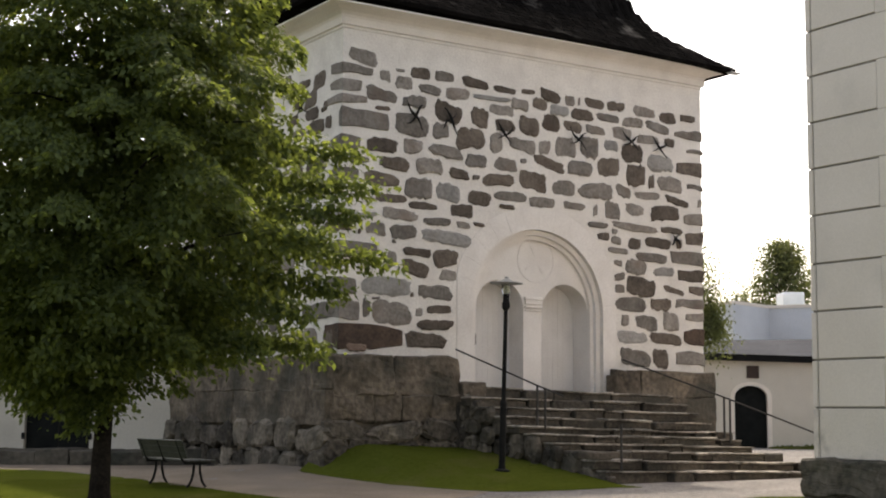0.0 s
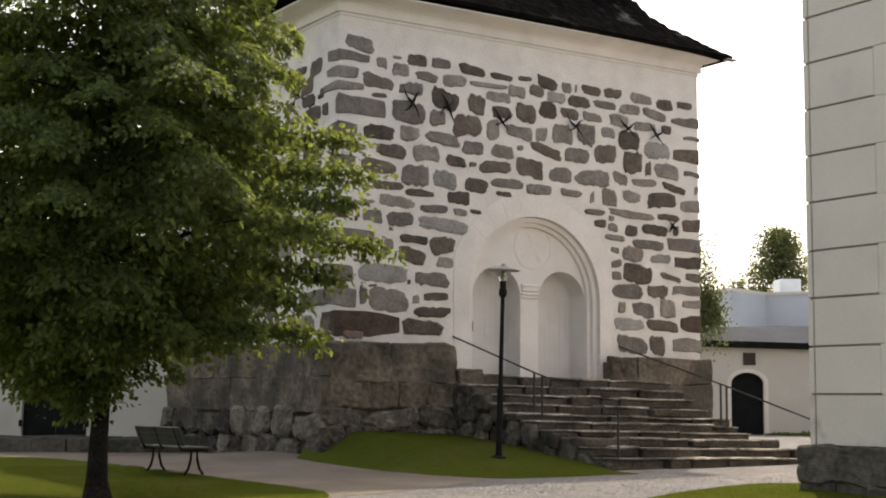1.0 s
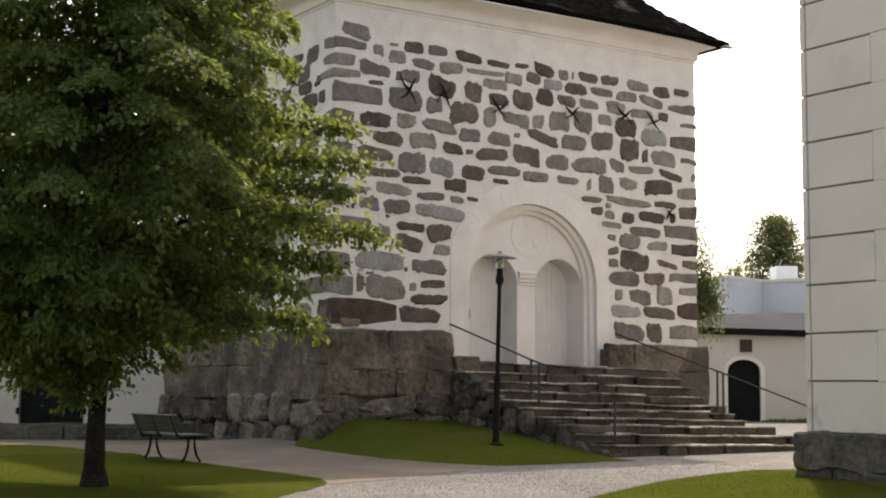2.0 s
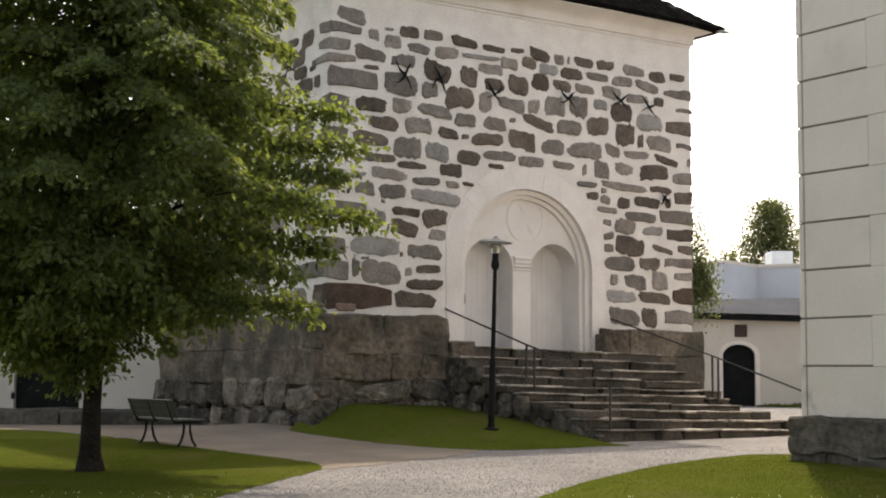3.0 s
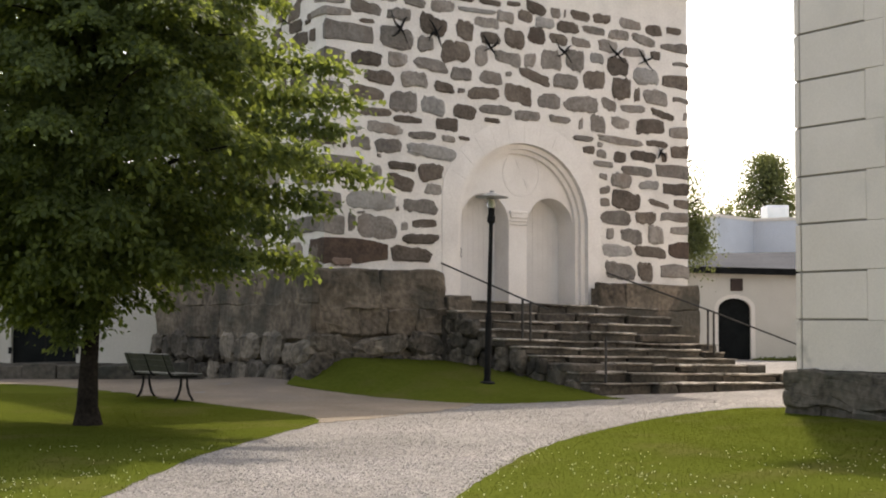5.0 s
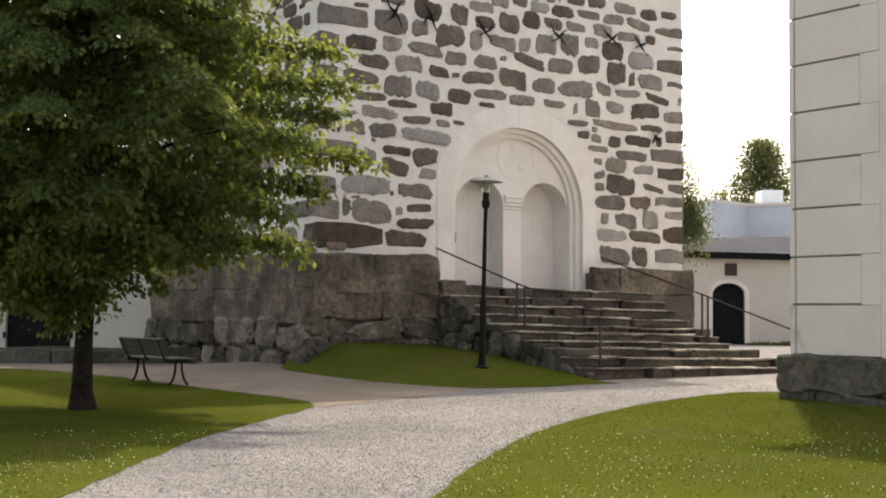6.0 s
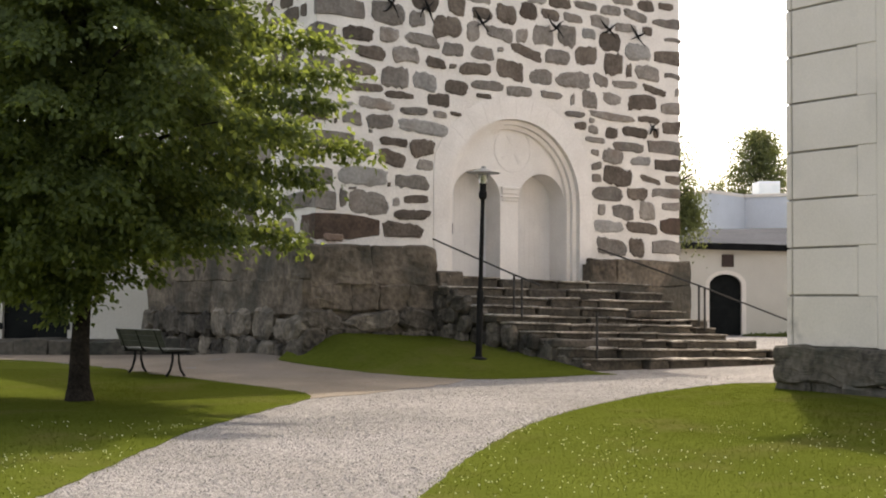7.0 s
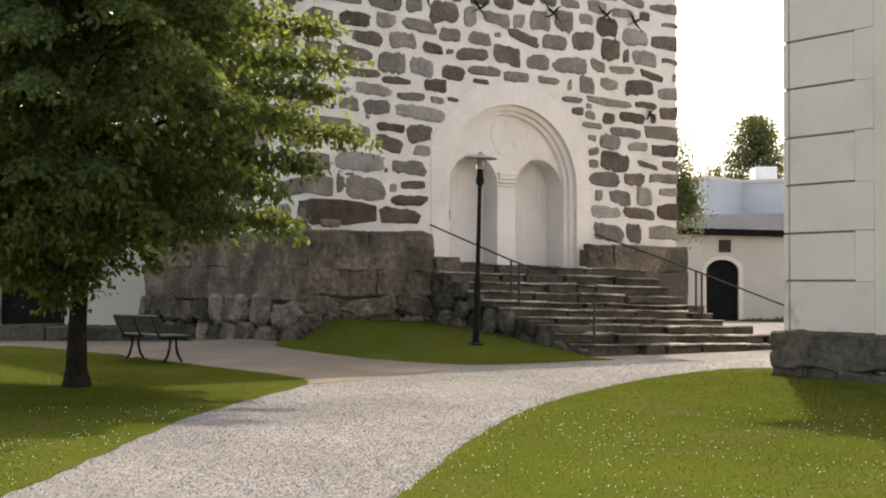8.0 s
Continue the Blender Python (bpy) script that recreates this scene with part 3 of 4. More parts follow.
def corner_stone(parent, x0, x1, deep, z, h, far, mat):
    """A stone that turns the corner of the tower, tapering along both walls."""
    bm = bmesh.new()
    box(bm, x0 - (0 if far else 0.028), x1 + (0.028 if far else 0), -0.028, deep, z - h / 2, z + h / 2)
    bmesh.ops.bevel(bm, geom=bm.edges[:], offset=0.018, segments=1, affect="EDGES")
    bmesh.ops.subdivide_edges(bm, edges=[e for e in bm.edges if e.calc_length() > 0.12], cuts=3, use_grid_fill=True)
    o = Vector((stone_rng.random() * 50, 0, stone_rng.random() * 50))
    t1, t2, l1, l2 = stone_rng.uniform(0.1, 0.5), stone_rng.uniform(0.1, 0.5), stone_rng.uniform(-0.12, 0.12), stone_rng.uniform(-0.2, 0.1)
    ex = x0 if far else x1
    for v in bm.verts:
        fx = abs(v.co.x - (x1 if far else x0)) / max(abs(ex - (x1 if far else x0)), 0.1)
        fy = max(v.co.y, 0) / deep
        k = 1 - t1 * fx * fx - t2 * fy * fy
        n3 = noise.noise_vector(v.co * 3.1 + o)
        v.co.z = z + (v.co.z - z) * k + l1 * fx * h + l2 * fy * h + n3.z * 0.05
        v.co.x += n3.x * (0.012 if fx < 0.05 else 0.05)
        v.co.y += n3.y * (0.012 if v.co.y < 0.1 else 0.05)
    part("fieldstone", bm, mat, parent)


def lay(face, stones):
    axis, parent = face
    for x, z, w, h, tone, *more in stones:
        if axis == "x" and w > 0.2 and (x - w / 2 < 0.20 and z < 8.5 or x + w / 2 > W - 0.08):
            far = x + w / 2 > W - 0.08
            deep = 0.1 if 1.0 < w < 1.2 else stone_rng.uniform(0.35, 0.85)
            corner_stone(parent, x - w / 2 if far else EDGE, W if far else x + w / 2, deep, z, h, far, TONES[tone])
            continue
        if axis == "y":
            x += 0.18
        if axis == "y" and x - w / 2 < 0.17:
            continue
        bm = bmesh.new()
        stone(bm, x, z, w * 1.08, h * 1.17, 0.0 if axis == "x" else EDGE, stone_rng.uniform(0.012, 0.04), stone_rng, more[0] if more else stone_rng.uniform(-0.22, 0.16), axis=axis)
        part("fieldstone", bm, TONES[tone], parent)


lay(FRONT, [(0.44, 8.35, 0.69, 0.23, 1), (0.56, 8.62, 0.63, 0.30, 1, -0.5), (1.43, 8.47, 0.2, 0.06, 1), (1.9, 8.48, 0.45, 0.22, 2), (2.49, 8.49, 0.45, 0.2, 1), (3.26, 8.46, 0.64, 0.22, 2), (4.02, 8.41, 0.56, 0.13, 2), (4.64, 8.45, 0.33, 0.1, 2), (5.24, 8.44, 0.52, 0.29, 2, -0.35), (5.77, 8.39, 0.25, 0.21, 1), (6.03, 8.41, 0.06, 0.17, 1), (6.46, 8.42, 0.53, 0.2, 2), (7.07, 8.43, 0.48, 0.2, 2), (7.91, 8.41, 0.61, 0.22, 1), (8.61, 8.35, 0.48, 0.24, 2), (9.23, 8.41, 0.44, 0.15, 2)])
lay(FRONT, [(0.31, 8.04, 0.43, 0.23, 1), (0.99, 7.93, 0.70, 0.29, 1, -0.3), (1.07, 8.30, 0.24, 0.23, 1), (1.51, 8.22, 0.39, 0.24, 1), (2.13, 8.16, 0.52, 0.19, 1), (2.83, 8.16, 0.56, 0.25, 1), (3.71, 8.18, 0.97, 0.1, 0), (3.94, 7.96, 0.6, 0.21, 1), (4.42, 8.14, 0.42, 0.25, 1), (4.95, 8.22, 0.37, 0.26, 2), (5.48, 8.14, 0.48, 0.22, 0), (6.12, 8.12, 0.59, 0.24, 2), (6.83, 8.14, 0.63, 0.16, 1), (7.56, 8.12, 0.57, 0.22, 1), (8.29, 8.09, 0.67, 0.25, 1, -0.45), (9.24, 8.03, 0.81, 0.22, 1)])
lay(FRONT, [(0.38, 7.76, 0.56, 0.18, 1), (1.02, 7.64, 0.34, 0.09, 2), (1.76, 7.87, 0.55, 0.25, 1), (2.6, 7.76, 0.64, 0.44, 2, -0.3), (3.38, 7.73, 0.43, 0.39, 2), (4.04, 7.63, 0.5, 0.25, 2), (4.66, 7.7, 0.51, 0.38, 2), (5.25, 7.84, 0.46, 0.34, 2), (5.85, 7.82, 0.49, 0.23, 2, -0.2), (6.48, 7.83, 0.5, 0.19, 1), (6.93, 7.53, 0.37, 0.22, 0), (7.25, 7.83, 0.54, 0.28, 1), (7.54, 7.41, 0.61, 0.39, 2), (8.02, 7.78, 0.63, 0.19, 1), (8.66, 7.78, 0.29, 0.19, 2), (9.42, 7.64, 0.45, 0.11, 1)])
lay(FRONT, [(0.61, 7.37, 1.11, 0.4, 1), (1.72, 7.37, 0.75, 0.42, 1), (1.75, 6.93, 0.43, 0.28, 1), (2.41, 7.33, 0.37, 0.32, 1), (3.15, 7.23, 0.7, 0.46, 2), (3.8, 7.24, 0.31, 0.4, 1), (4.48, 7.25, 0.66, 0.3, 1), (4.51, 6.93, 0.15, 0.1, 1), (5.08, 7.28, 0.3, 0.3, 1), (5.65, 7.36, 0.54, 0.41, 1), (6.05, 6.92, 0.65, 0.3, 1), (6.31, 7.4, 0.48, 0.45, 1), (6.85, 7.03, 0.6, 0.4, 2), (7.64, 6.92, 0.52, 0.48, 2), (8.38, 7.26, 0.73, 0.35, 0), (9.26, 7.24, 0.77, 0.32, 2)])
lay(FRONT, [(0.33, 6.87, 0.43, 0.29, 1), (0.51, 6.55, 0.41, 0.14, 1), (1.03, 6.89, 0.69, 0.27, 2, -0.1), (1.31, 6.54, 0.66, 0.26, 2), (2.14, 6.57, 0.61, 0.32, 1), (2.54, 6.91, 0.8, 0.25, 1, -0.4), (2.87, 6.49, 0.48, 0.22, 2), (3.29, 6.8, 0.51, 0.26, 1), (4.05, 6.8, 0.57, 0.27, 1), (4.76, 6.50, 0.68, 0.42, 2), (5.20, 6.93, 0.80, 0.32, 2, -0.7), (7.27, 6.53, 0.41, 0.28, 1), (7.98, 6.49, 0.72, 0.17, 1), (8.1, 6.82, 0.17, 0.31, 2), (8.65, 6.82, 0.71, 0.33, 1), (9.42, 6.81, 0.44, 0.12, 1)])
lay(FRONT, [(0.28, 6.22, 0.37, 0.27, 1), (1.02, 6.21, 0.78, 0.27, 2), (1.88, 6.1, 0.62, 0.41, 1), (2.6, 6.07, 0.55, 0.37, 0), (3.29, 6.45, 0.17, 0.1, 1), (3.86, 6.45, 0.77, 0.26, 2), (4.17, 6.14, 0.81, 0.19, 1), (5.01, 6.07, 0.64, 0.21, 1), (5.59, 6.45, 0.59, 0.3, 1), (5.89, 6.08, 0.58, 0.16, 1), (6.47, 6.47, 0.93, 0.35, 1, 0.12), (6.96, 6.07, 0.41, 0.37, 1), (7.61, 6.14, 0.51, 0.26, 1), (8.5, 6.12, 0.82, 0.35, 2), (8.87, 6.44, 0.68, 0.24, 2, -0.6), (9.58, 6.45, 0.12, 0.18, 1)])
lay(FRONT, [(1.24, 5.83, 0.7, 0.16, 2), (1.46, 5.53, 0.79, 0.24, 1), (1.99, 5.75, 0.66, 0.14, 2), (2.94, 5.72, 0.52, 0.26, 2), (3.37, 5.47, 0.26, 0.08, 2), (3.39, 6.02, 0.56, 0.28, 2), (4.08, 5.9, 0.39, 0.1, 2), (6.47, 6.03, 0.11, 0.25, 1), (6.54, 5.71, 0.56, 0.12, 1), (6.69, 5.47, 0.32, 0.16, 2), (7.02, 5.61, 0.15, 0.11, 1), (7.61, 5.74, 1.29, 0.18, 1), (8.7, 5.75, 0.62, 0.14, 2), (8.92, 5.46, 0.16, 0.21, 2), (9.36, 6.06, 0.56, 0.29, 1), (9.38, 5.62, 0.52, 0.28, 2)])
lay(FRONT, [(0.21, 5.24, 0.28, 0.24, 2), (0.52, 5.12, 0.06, 0.1, 2), (0.55, 5.45, 0.71, 0.1, 0), (0.9, 5.19, 0.44, 0.24, 1), (1.32, 4.97, 0.08, 0.07, 1), (1.53, 5.18, 0.61, 0.28, 1), (2.34, 5.45, 0.63, 0.15, 1), (2.57, 5.13, 1.14, 0.3, 0, -0.25), (2.98, 5.43, 0.32, 0.13, 1), (7.06, 5.41, 0.26, 0.18, 1), (7.11, 4.9, 0.21, 0.13, 1), (7.11, 5.18, 0.54, 0.13, 1), (7.59, 5.37, 0.35, 0.24, 2), (8.08, 5.08, 0.87, 0.2, 1), (8.29, 5.43, 0.73, 0.23, 2), (9.15, 5.13, 0.96, 0.3, 1)])
lay(FRONT, [(0.51, 4.76, 0.86, 0.33, 1), (1.16, 4.06, 1.09, 0.36, 0), (1.27, 4.6, 0.22, 0.33, 1), (1.84, 4.46, 0.6, 0.33, 2), (1.86, 4.79, 0.63, 0.17, 2), (2.55, 4.7, 0.58, 0.36, 2), (2.61, 4.37, 0.39, 0.21, 1), (7.15, 4.34, 0.28, 0.17, 1), (7.15, 4.61, 0.29, 0.18, 1), (7.63, 4.85, 0.58, 0.33, 1), (7.77, 4.41, 0.8, 0.41, 2, -0.3), (8.45, 4.79, 0.59, 0.2, 0), (8.75, 4.38, 0.6, 0.2, 2, -0.6), (9.21, 4.09, 0.83, 0.21, 1), (9.26, 4.74, 0.75, 0.25, 2), (9.42, 4.4, 0.42, 0.22, 2)])
lay(FRONT, [(0.27, 4.04, 0.4, 0.36, 1), (0.31, 3.57, 0.46, 0.37, 1), (0.71, 3.62, 0.17, 0.33, 1), (0.92, 3.82, 0.18, 0.06, 1), (1.3, 3.55, 0.87, 0.45, 1), (1.76, 3.93, 0.07, 0.09, 2), (1.93, 3.59, 0.16, 0.16, 1), (2.32, 3.34, 0.84, 0.2, 2), (2.32, 4.0, 0.79, 0.28, 1), (2.41, 3.66, 0.56, 0.16, 2), (7.3, 3.64, 0.2, 0.23, 1), (7.46, 4.01, 0.87, 0.3, 1), (7.92, 3.6, 0.61, 0.33, 1), (8.35, 4.04, 0.57, 0.27, 2), (8.65, 3.67, 0.44, 0.4, 1), (9.36, 3.8, 0.52, 0.19, 1)])
lay(FRONT, [(0.82, 3.04, 1.46, 0.5, 3), (2.1, 3.04, 0.95, 0.3, 2), (7.52, 3.27, 0.83, 0.26, 0), (7.6, 2.84, 0.84, 0.38, 1), (8.33, 2.82, 0.44, 0.4, 2), (8.48, 3.27, 0.9, 0.25, 2), (9.19, 2.84, 0.8, 0.3, 1), (9.32, 3.34, 0.57, 0.42, 3)])
lay(SIDE, [(2.23, 8.56, 0.37, 0.15, 1), (1.45, 8.31, 0.5, 0.16, 2), (0.78, 8.26, 0.49, 0.33, 2), (0.45, 7.73, 0.29, 0.14, 2), (0.55, 7.63, 0.21, 0.09, 2), (1.16, 7.94, 0.5, 0.35, 2), (1.71, 7.95, 0.41, 0.23, 2), (2.56, 8.39, 0.4, 0.16, 2), (2.06, 8.27, 0.39, 0.17, 2), (1.08, 7.62, 0.54, 0.23, 2), (0.9, 7.32, 0.66, 0.29, 2), (0.37, 7.34, 0.24, 0.24, 2), (0.27, 7.12, 0.75, 0.18, 1), (1.66, 7.31, 0.61, 0.16, 1), (1.9, 7.61, 0.36, 0.23, 2), (1.95, 6.84, 0.57, 0.25, 2), (0.82, 6.52, 0.92, 0.36, 2), (1.64, 6.57, 0.36, 0.29, 2)])
lay(SIDE, [(0.18, 4.03, 0.36, 0.36, 1), (0.21, 2.98, 0.41, 0.45, 2), (0.39, 4.8, 0.79, 0.23, 1), (0.54, 4.45, 0.94, 0.17, 1), (0.66, 3.58, 1.32, 0.32, 1), (0.87, 5.39, 0.85, 0.16, 1), (1.22, 3.01, 1.0, 0.42, 1), (1.74, 3.6, 0.56, 0.15, 1), (1.92, 5.27, 0.77, 0.18, 2), (2.15, 4.64, 0.78, 0.3, 1), (2.21, 6.57, 0.32, 0.1, 1), (2.75, 6.17, 0.54, 0.13, 1), (2.77, 3.01, 0.88, 0.33, 1), (0.75, 5.98, 0.6, 0.3, 1), (1.6, 5.85, 0.6, 0.28, 2), (1.9, 6.3, 0.5, 0.25, 1)])

for j in range(12):        # the side wall behind the tree
    y, z = (2.45 if j < 8 else 2.85), 2.98 + 0.47 * j
    while y < 9.1:
        w = stone_rng.uniform(0.4, 0.95)
        if not (z > 8.3 and stone_rng.random() < 0.4):
            lay(SIDE, [(y + w / 2, z + stone_rng.uniform(-0.06, 0.06), w * 0.86, stone_rng.uniform(0.24, 0.38), stone_rng.choice((1, 1, 2, 1, 0)))])
        y += w

bm = stone(bmesh.new(), 0.48, 2.83, 0.46, 0.17, -0.02, 0.035, stone_rng)
part("brick_patch", bm, material("faded_brick", (0.15, 0.105, 0.08), (0.26, 0.185, 0.145), 3.0, 30, 0.9, 0.5, 0.01), wall_front, "faded pinkish brick let into a brown stone")

# wrought anchors: two bent bars crossing
def anchor(parent, cx, cz, w, h, lean, axis="x"):
    bm = bmesh.new()
    bend, short, wave = stone_rng.uniform(-0.08, 0.08), stone_rng.uniform(0.45, 0.8), stone_rng.uniform(-0.05, 0.08)
    for sgn in (-1, 1):
        line = []
        for k in range(7):
            f = k / 6 - 0.5
            line.append((cx + sgn * w * f + lean * f * f + bend * sgn * math.cos(3 * f), -0.05 - 0.03 * (1 - 4 * f * f), cz - h * f * (1.0 if sgn > 0 else short) + wave * math.sin(6 * f) * sgn))
        if axis == "y":
            line = [(b, a, c) for a, b, c in line]
        tube(bm, line, [0.006, 0.013, 0.022, 0.03, 0.022, 0.013, 0.006], 6)
    part("wall_anchor", bm, IRON, parent, "black wrought iron wall anchor")


for cx, cz, w, h, lean in ((1.75, 7.60, 0.46, 0.70, 0.0), (2.60, 7.56, 0.38, 0.6, 0.1), (4.02, 7.48, 0.44, 0.50, -0.1), (5.95, 7.58, 0.52, 0.55, 0.08), (7.46, 7.70, 0.54, 0.46, 0.0), (8.33, 7.64, 0.52, 0.50, 0.0), (8.78, 5.53, 0.30, 0.40, 0.05)):
    anchor(wall_front, cx, cz, w * 0.85, h * 0.9, lean)
anchor(wall_side, 1.42, 7.83, 0.5, 0.5, 0.0, "y")
# plinth: rough dressed blocks above, boulders below
rng = random.Random(11)
plinth = part("plinth", box(bmesh.new(), -0.22, 2.60, -0.30, -0.002, 0.1, 2.60), PLINTHSTONE, tower, "weathered grey granite plinth")
part("plinth_core", box(bmesh.new(), -0.26, EDGE - 0.002, -0.002, 9.7, 0.1, 2.60), PLINTHSTONE, plinth)
part("plinth_core", box(bmesh.new(), 6.75, 9.55, -0.30, -0.002, 0.1, 2.42), PLINTHSTONE, plinth)
for z0, z1, xs in ((1.92, 2.69, (-0.30, 1.12, 2.67)), (1.45, 1.93, (-0.31, 0.72, 1.28, 2.0, 2.68))):
    for a, b in zip(xs, xs[1:]):
        block(plinth, a, b - 0.002, -0.42 + rng.uniform(-0.02, 0.02), -0.2, z0 - 0.03, z1 + (0.0 if z0 > 1.8 else rng.uniform(-0.03, 0.05)), rng, PLINTHSTONE, rough=0.07, soft=0.03, cuts=5)
for z0, z1, xs in ((1.95, 2.53, (6.67, 7.42, 9.61)), (1.2, 1.95, (6.68, 8.1, 9.62)), (0.3, 1.2, (6.68, 8.3, 9.62))):
    for a, b in zip(xs, xs[1:]):
        block(plinth, a, b - 0.006, -0.43, -0.2, z0, z1, rng, PLINTHSTONE, rough=0.045, cuts=4)
block(plinth, 2.64, 3.2, -0.50, 0.1, 1.84, 2.20, rng, PLINTHSTONE, rough=0.04, cuts=3)
part("plinth_core", box(bmesh.new(), 2.58, 3.30, -0.42, -0.002, 0.1, 1.80), BOULDER, plinth)
for z0, z1, n in ((2.0, 2.68, 4), (1.32, 2.02, 5)):
    ys = sorted([-0.42, 9.8] + [(-0.42 + 10.2 * k / n) + rng.uniform(-0.25, 0.25) for k in range(1, n)])
    for a, b in zip(ys, ys[1:]):
        block(plinth, -0.40, -0.2, a, b - 0.006, z0, z1, rng, PLINTHSTONE, rough=0.05, cuts=5)


def rubble(parent, axis, face, a0, a1, rows, rng, out, long=1.0, name="boulder"):
    """Rows of big rough stones fitted close together on a face."""
    for z0, z1 in rows:
        a = a0
        while a < a1 - 0.1:
            w = min(rng.uniform(0.7, 1.8) * long * (z1 - z0), a1 - a)
            bm = bmesh.new()
            stone(bm, a + w / 2, (z0 + z1) / 2 + rng.uniform(-0.09, 0.09) * (z1 - z0) / 0.5, w * 1.04, (z1 - z0) * rng.uniform(0.95, 1.3), face, out * rng.uniform(0.7, 1.2), rng, rng.uniform(-0.25, 0.25), 0.06, 0.31, axis=axis)
            part(name, bm, BOULDER, parent)
            a += w


rubble(plinth, "y", -0.34, -0.40, 9.6, ((0.12, 0.42), (0.38, 0.84), (0.80, 1.38)), rng, 0.15, 1.15)
rubble(plinth, "x", -0.42, 2.64, 3.4, ((0.5, 0.85), (0.82, 1.15), (1.12, 1.46), (1.44, 1.8)), rng, 0.08, 0.9)
rubble(plinth, "x", -0.36, -0.40, 2.7, ((0.30, 0.66), (0.60, 1.08), (1.0, 1.5)), rng, 0.10, 1.5)

# ---- stairs ----
stairs = thing("stone_stairs", "broad worn granite stairs leading up to the tower doors", "stairs", SITE @ Matrix.Translation((5.75, 0, 0)) @ pose(0, 0, 0, 0, 1.2, 0) @ Matrix.Translation((-5.75, 0, 0)))
rng = random.Random(21)
STEPS = [2.065, 1.86, 1.67, 1.48, 1.30, 1.15, 1.01, 0.87, 0.71, 0.53]
TREAD = 0.38
LEFT_END = [2.60, 2.62, 2.66, 2.82, 2.90, 2.98, 3.15, 3.34, 3.45, 3.55]
RIGHT_END = [8.3, 8.3, 8.3, 8.3, 8.6, 8.42, 8.45, 8.9, 9.5, 9.75]
for i, z1 in enumerate(STEPS):
    low = STEPS[i + 1] if i < 9 else 0.28
    yf, yb = -0.5 - TREAD * i, (0.98 if i == 0 else -0.5 - TREAD * (i - 1) + 0.06)
    x, x1 = (LEFT_END[i] if i else 2.86) + rng.uniform(-0.05, 0.1), RIGHT_END[i]
    while x < x1:
        w = rng.uniform(0.45, 1.7)
        e = min(x + w, x1)
        if x1 - e < 0.5:
            e = x1
        dz, fy = rng.uniform(-0.03, 0.012), rng.uniform(-0.07, 0.07)
        thick = rng.uniform(0.035, 0.06)
        if rng.random() < 0.16:        # a step cut from one block
            block(stairs, x, e - 0.012, yf + fy, yb, low - 0.02, z1 + dz, rng, SHADEDRISER, "step_block", 0.025, 0.03)
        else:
            block(stairs, x, e - 0.012, yf + fy, yb, z1 - thick, z1 + dz, rng, LITSTEPSTONE, "step_slab", 0.02, 0.025)
            block(stairs, x + 0.02, e - 0.03, yf + fy + rng.uniform(0.03, 0.08), yb, low - 0.02, z1 - thick + 0.005, rng, SHADEDRISER, "riser_block", 0.025)
        x = e
    if i:
        part("step_core", box(bmesh.new(), LEFT_END[i] + 0.15, 8.2, yf + 0.12, -0.2, max(low - 0.4, 0.0), low + 0.02), SHADEDRISER, stairs)
for i in range(0, 10):     # rubble cheek beside the steps
    top = STEPS[i] - 0.09
    n = max(1, round((top - 0.3) / 0.34))
    for k in range(n):
        z0, z1 = 0.3 + (top - 0.3) * k / n, 0.3 + (top - 0.3) * (k + 1) / n
        rubble(stairs, "y", LEFT_END[i] + 0.12, -0.52 - TREAD * i + rng.uniform(-0.06, 0.06), -0.10 - TREAD * i + rng.uniform(-0.05, 0.1), ((z0, z1),), rng, 0.09, 1.1, "rubble_stone")


def handrail(pts, posts, label):
    rail = thing("handrail", label, "handrail", SITE, "stair handrails")
    part("rail", tube(bmesh.new(), pts, 0.019, 6), RAIL, rail)
    for x, y, z0, z1 in posts:
        part("post", tube(bmesh.new(), [(x, y, z0), (x, y, z1)], 0.024, 6), RAIL, rail)
    return rail


handrail([(2.81, -0.02, 2.865), (3.40, -1.99, 2.12), (3.44, -2.19, 2.06), (3.56, -2.62, 1.91)],
         [(3.40, -1.99, 1.3, 2.12), (3.44, -2.19, 1.3, 2.06), (4.0, -3.77, 0.5, 1.40)], "slim iron handrail on the stairs beside the grass bank")
handrail([(7.2, -0.02, 2.775), (8.0, -2.33, 1.95), (8.06, -2.44, 1.905), (9.27, -4.69, 0.93)],
         [(8.0, -2.33, 1.1, 1.95), (8.06, -2.44, 1.0, 1.905), (9.25, -4.65, 0.25, 0.945)], "slim iron handrail on the stairs beside the granite plinth")

# ---- church corner ----
church = thing("church", "pale rendered church corner with quoin blocks and granite plinth", "church", SITE)
CXW, CYW = 3.62, -8.76
JOINTS = [0.945, 1.71, 2.44, 3.185, 3.92, 4.68, 5.415, 6.15, 6.89, 7.62, 8.36, 9.2]
part("wall", box(bmesh.new(), CXW + 0.006, CXW + 9, -24, CYW - 1.74, 0.1, 9.2), RENDER, church, "pale grey rendered wall")
# darker core that shows in the gaps between the quoin blocks
DARKJOINT = material("dark_joint", (0.16, 0.145, 0.125), (0.26, 0.24, 0.21), 2.0, 30, 0.95, 0.3, 0.01)
part("wall_core", box(bmesh.new(), CXW + 0.03, CXW + 1.19, CYW - 1.74, CYW - 0.03, 0.1, 9.2), DARKJOINT, church)
part("wall_end", box(bmesh.new(), CXW + 1.2, CXW + 9, CYW - 1.74, CYW - 0.004, 0.1, 9.2), RENDER, church)
rng = random.Random(31)


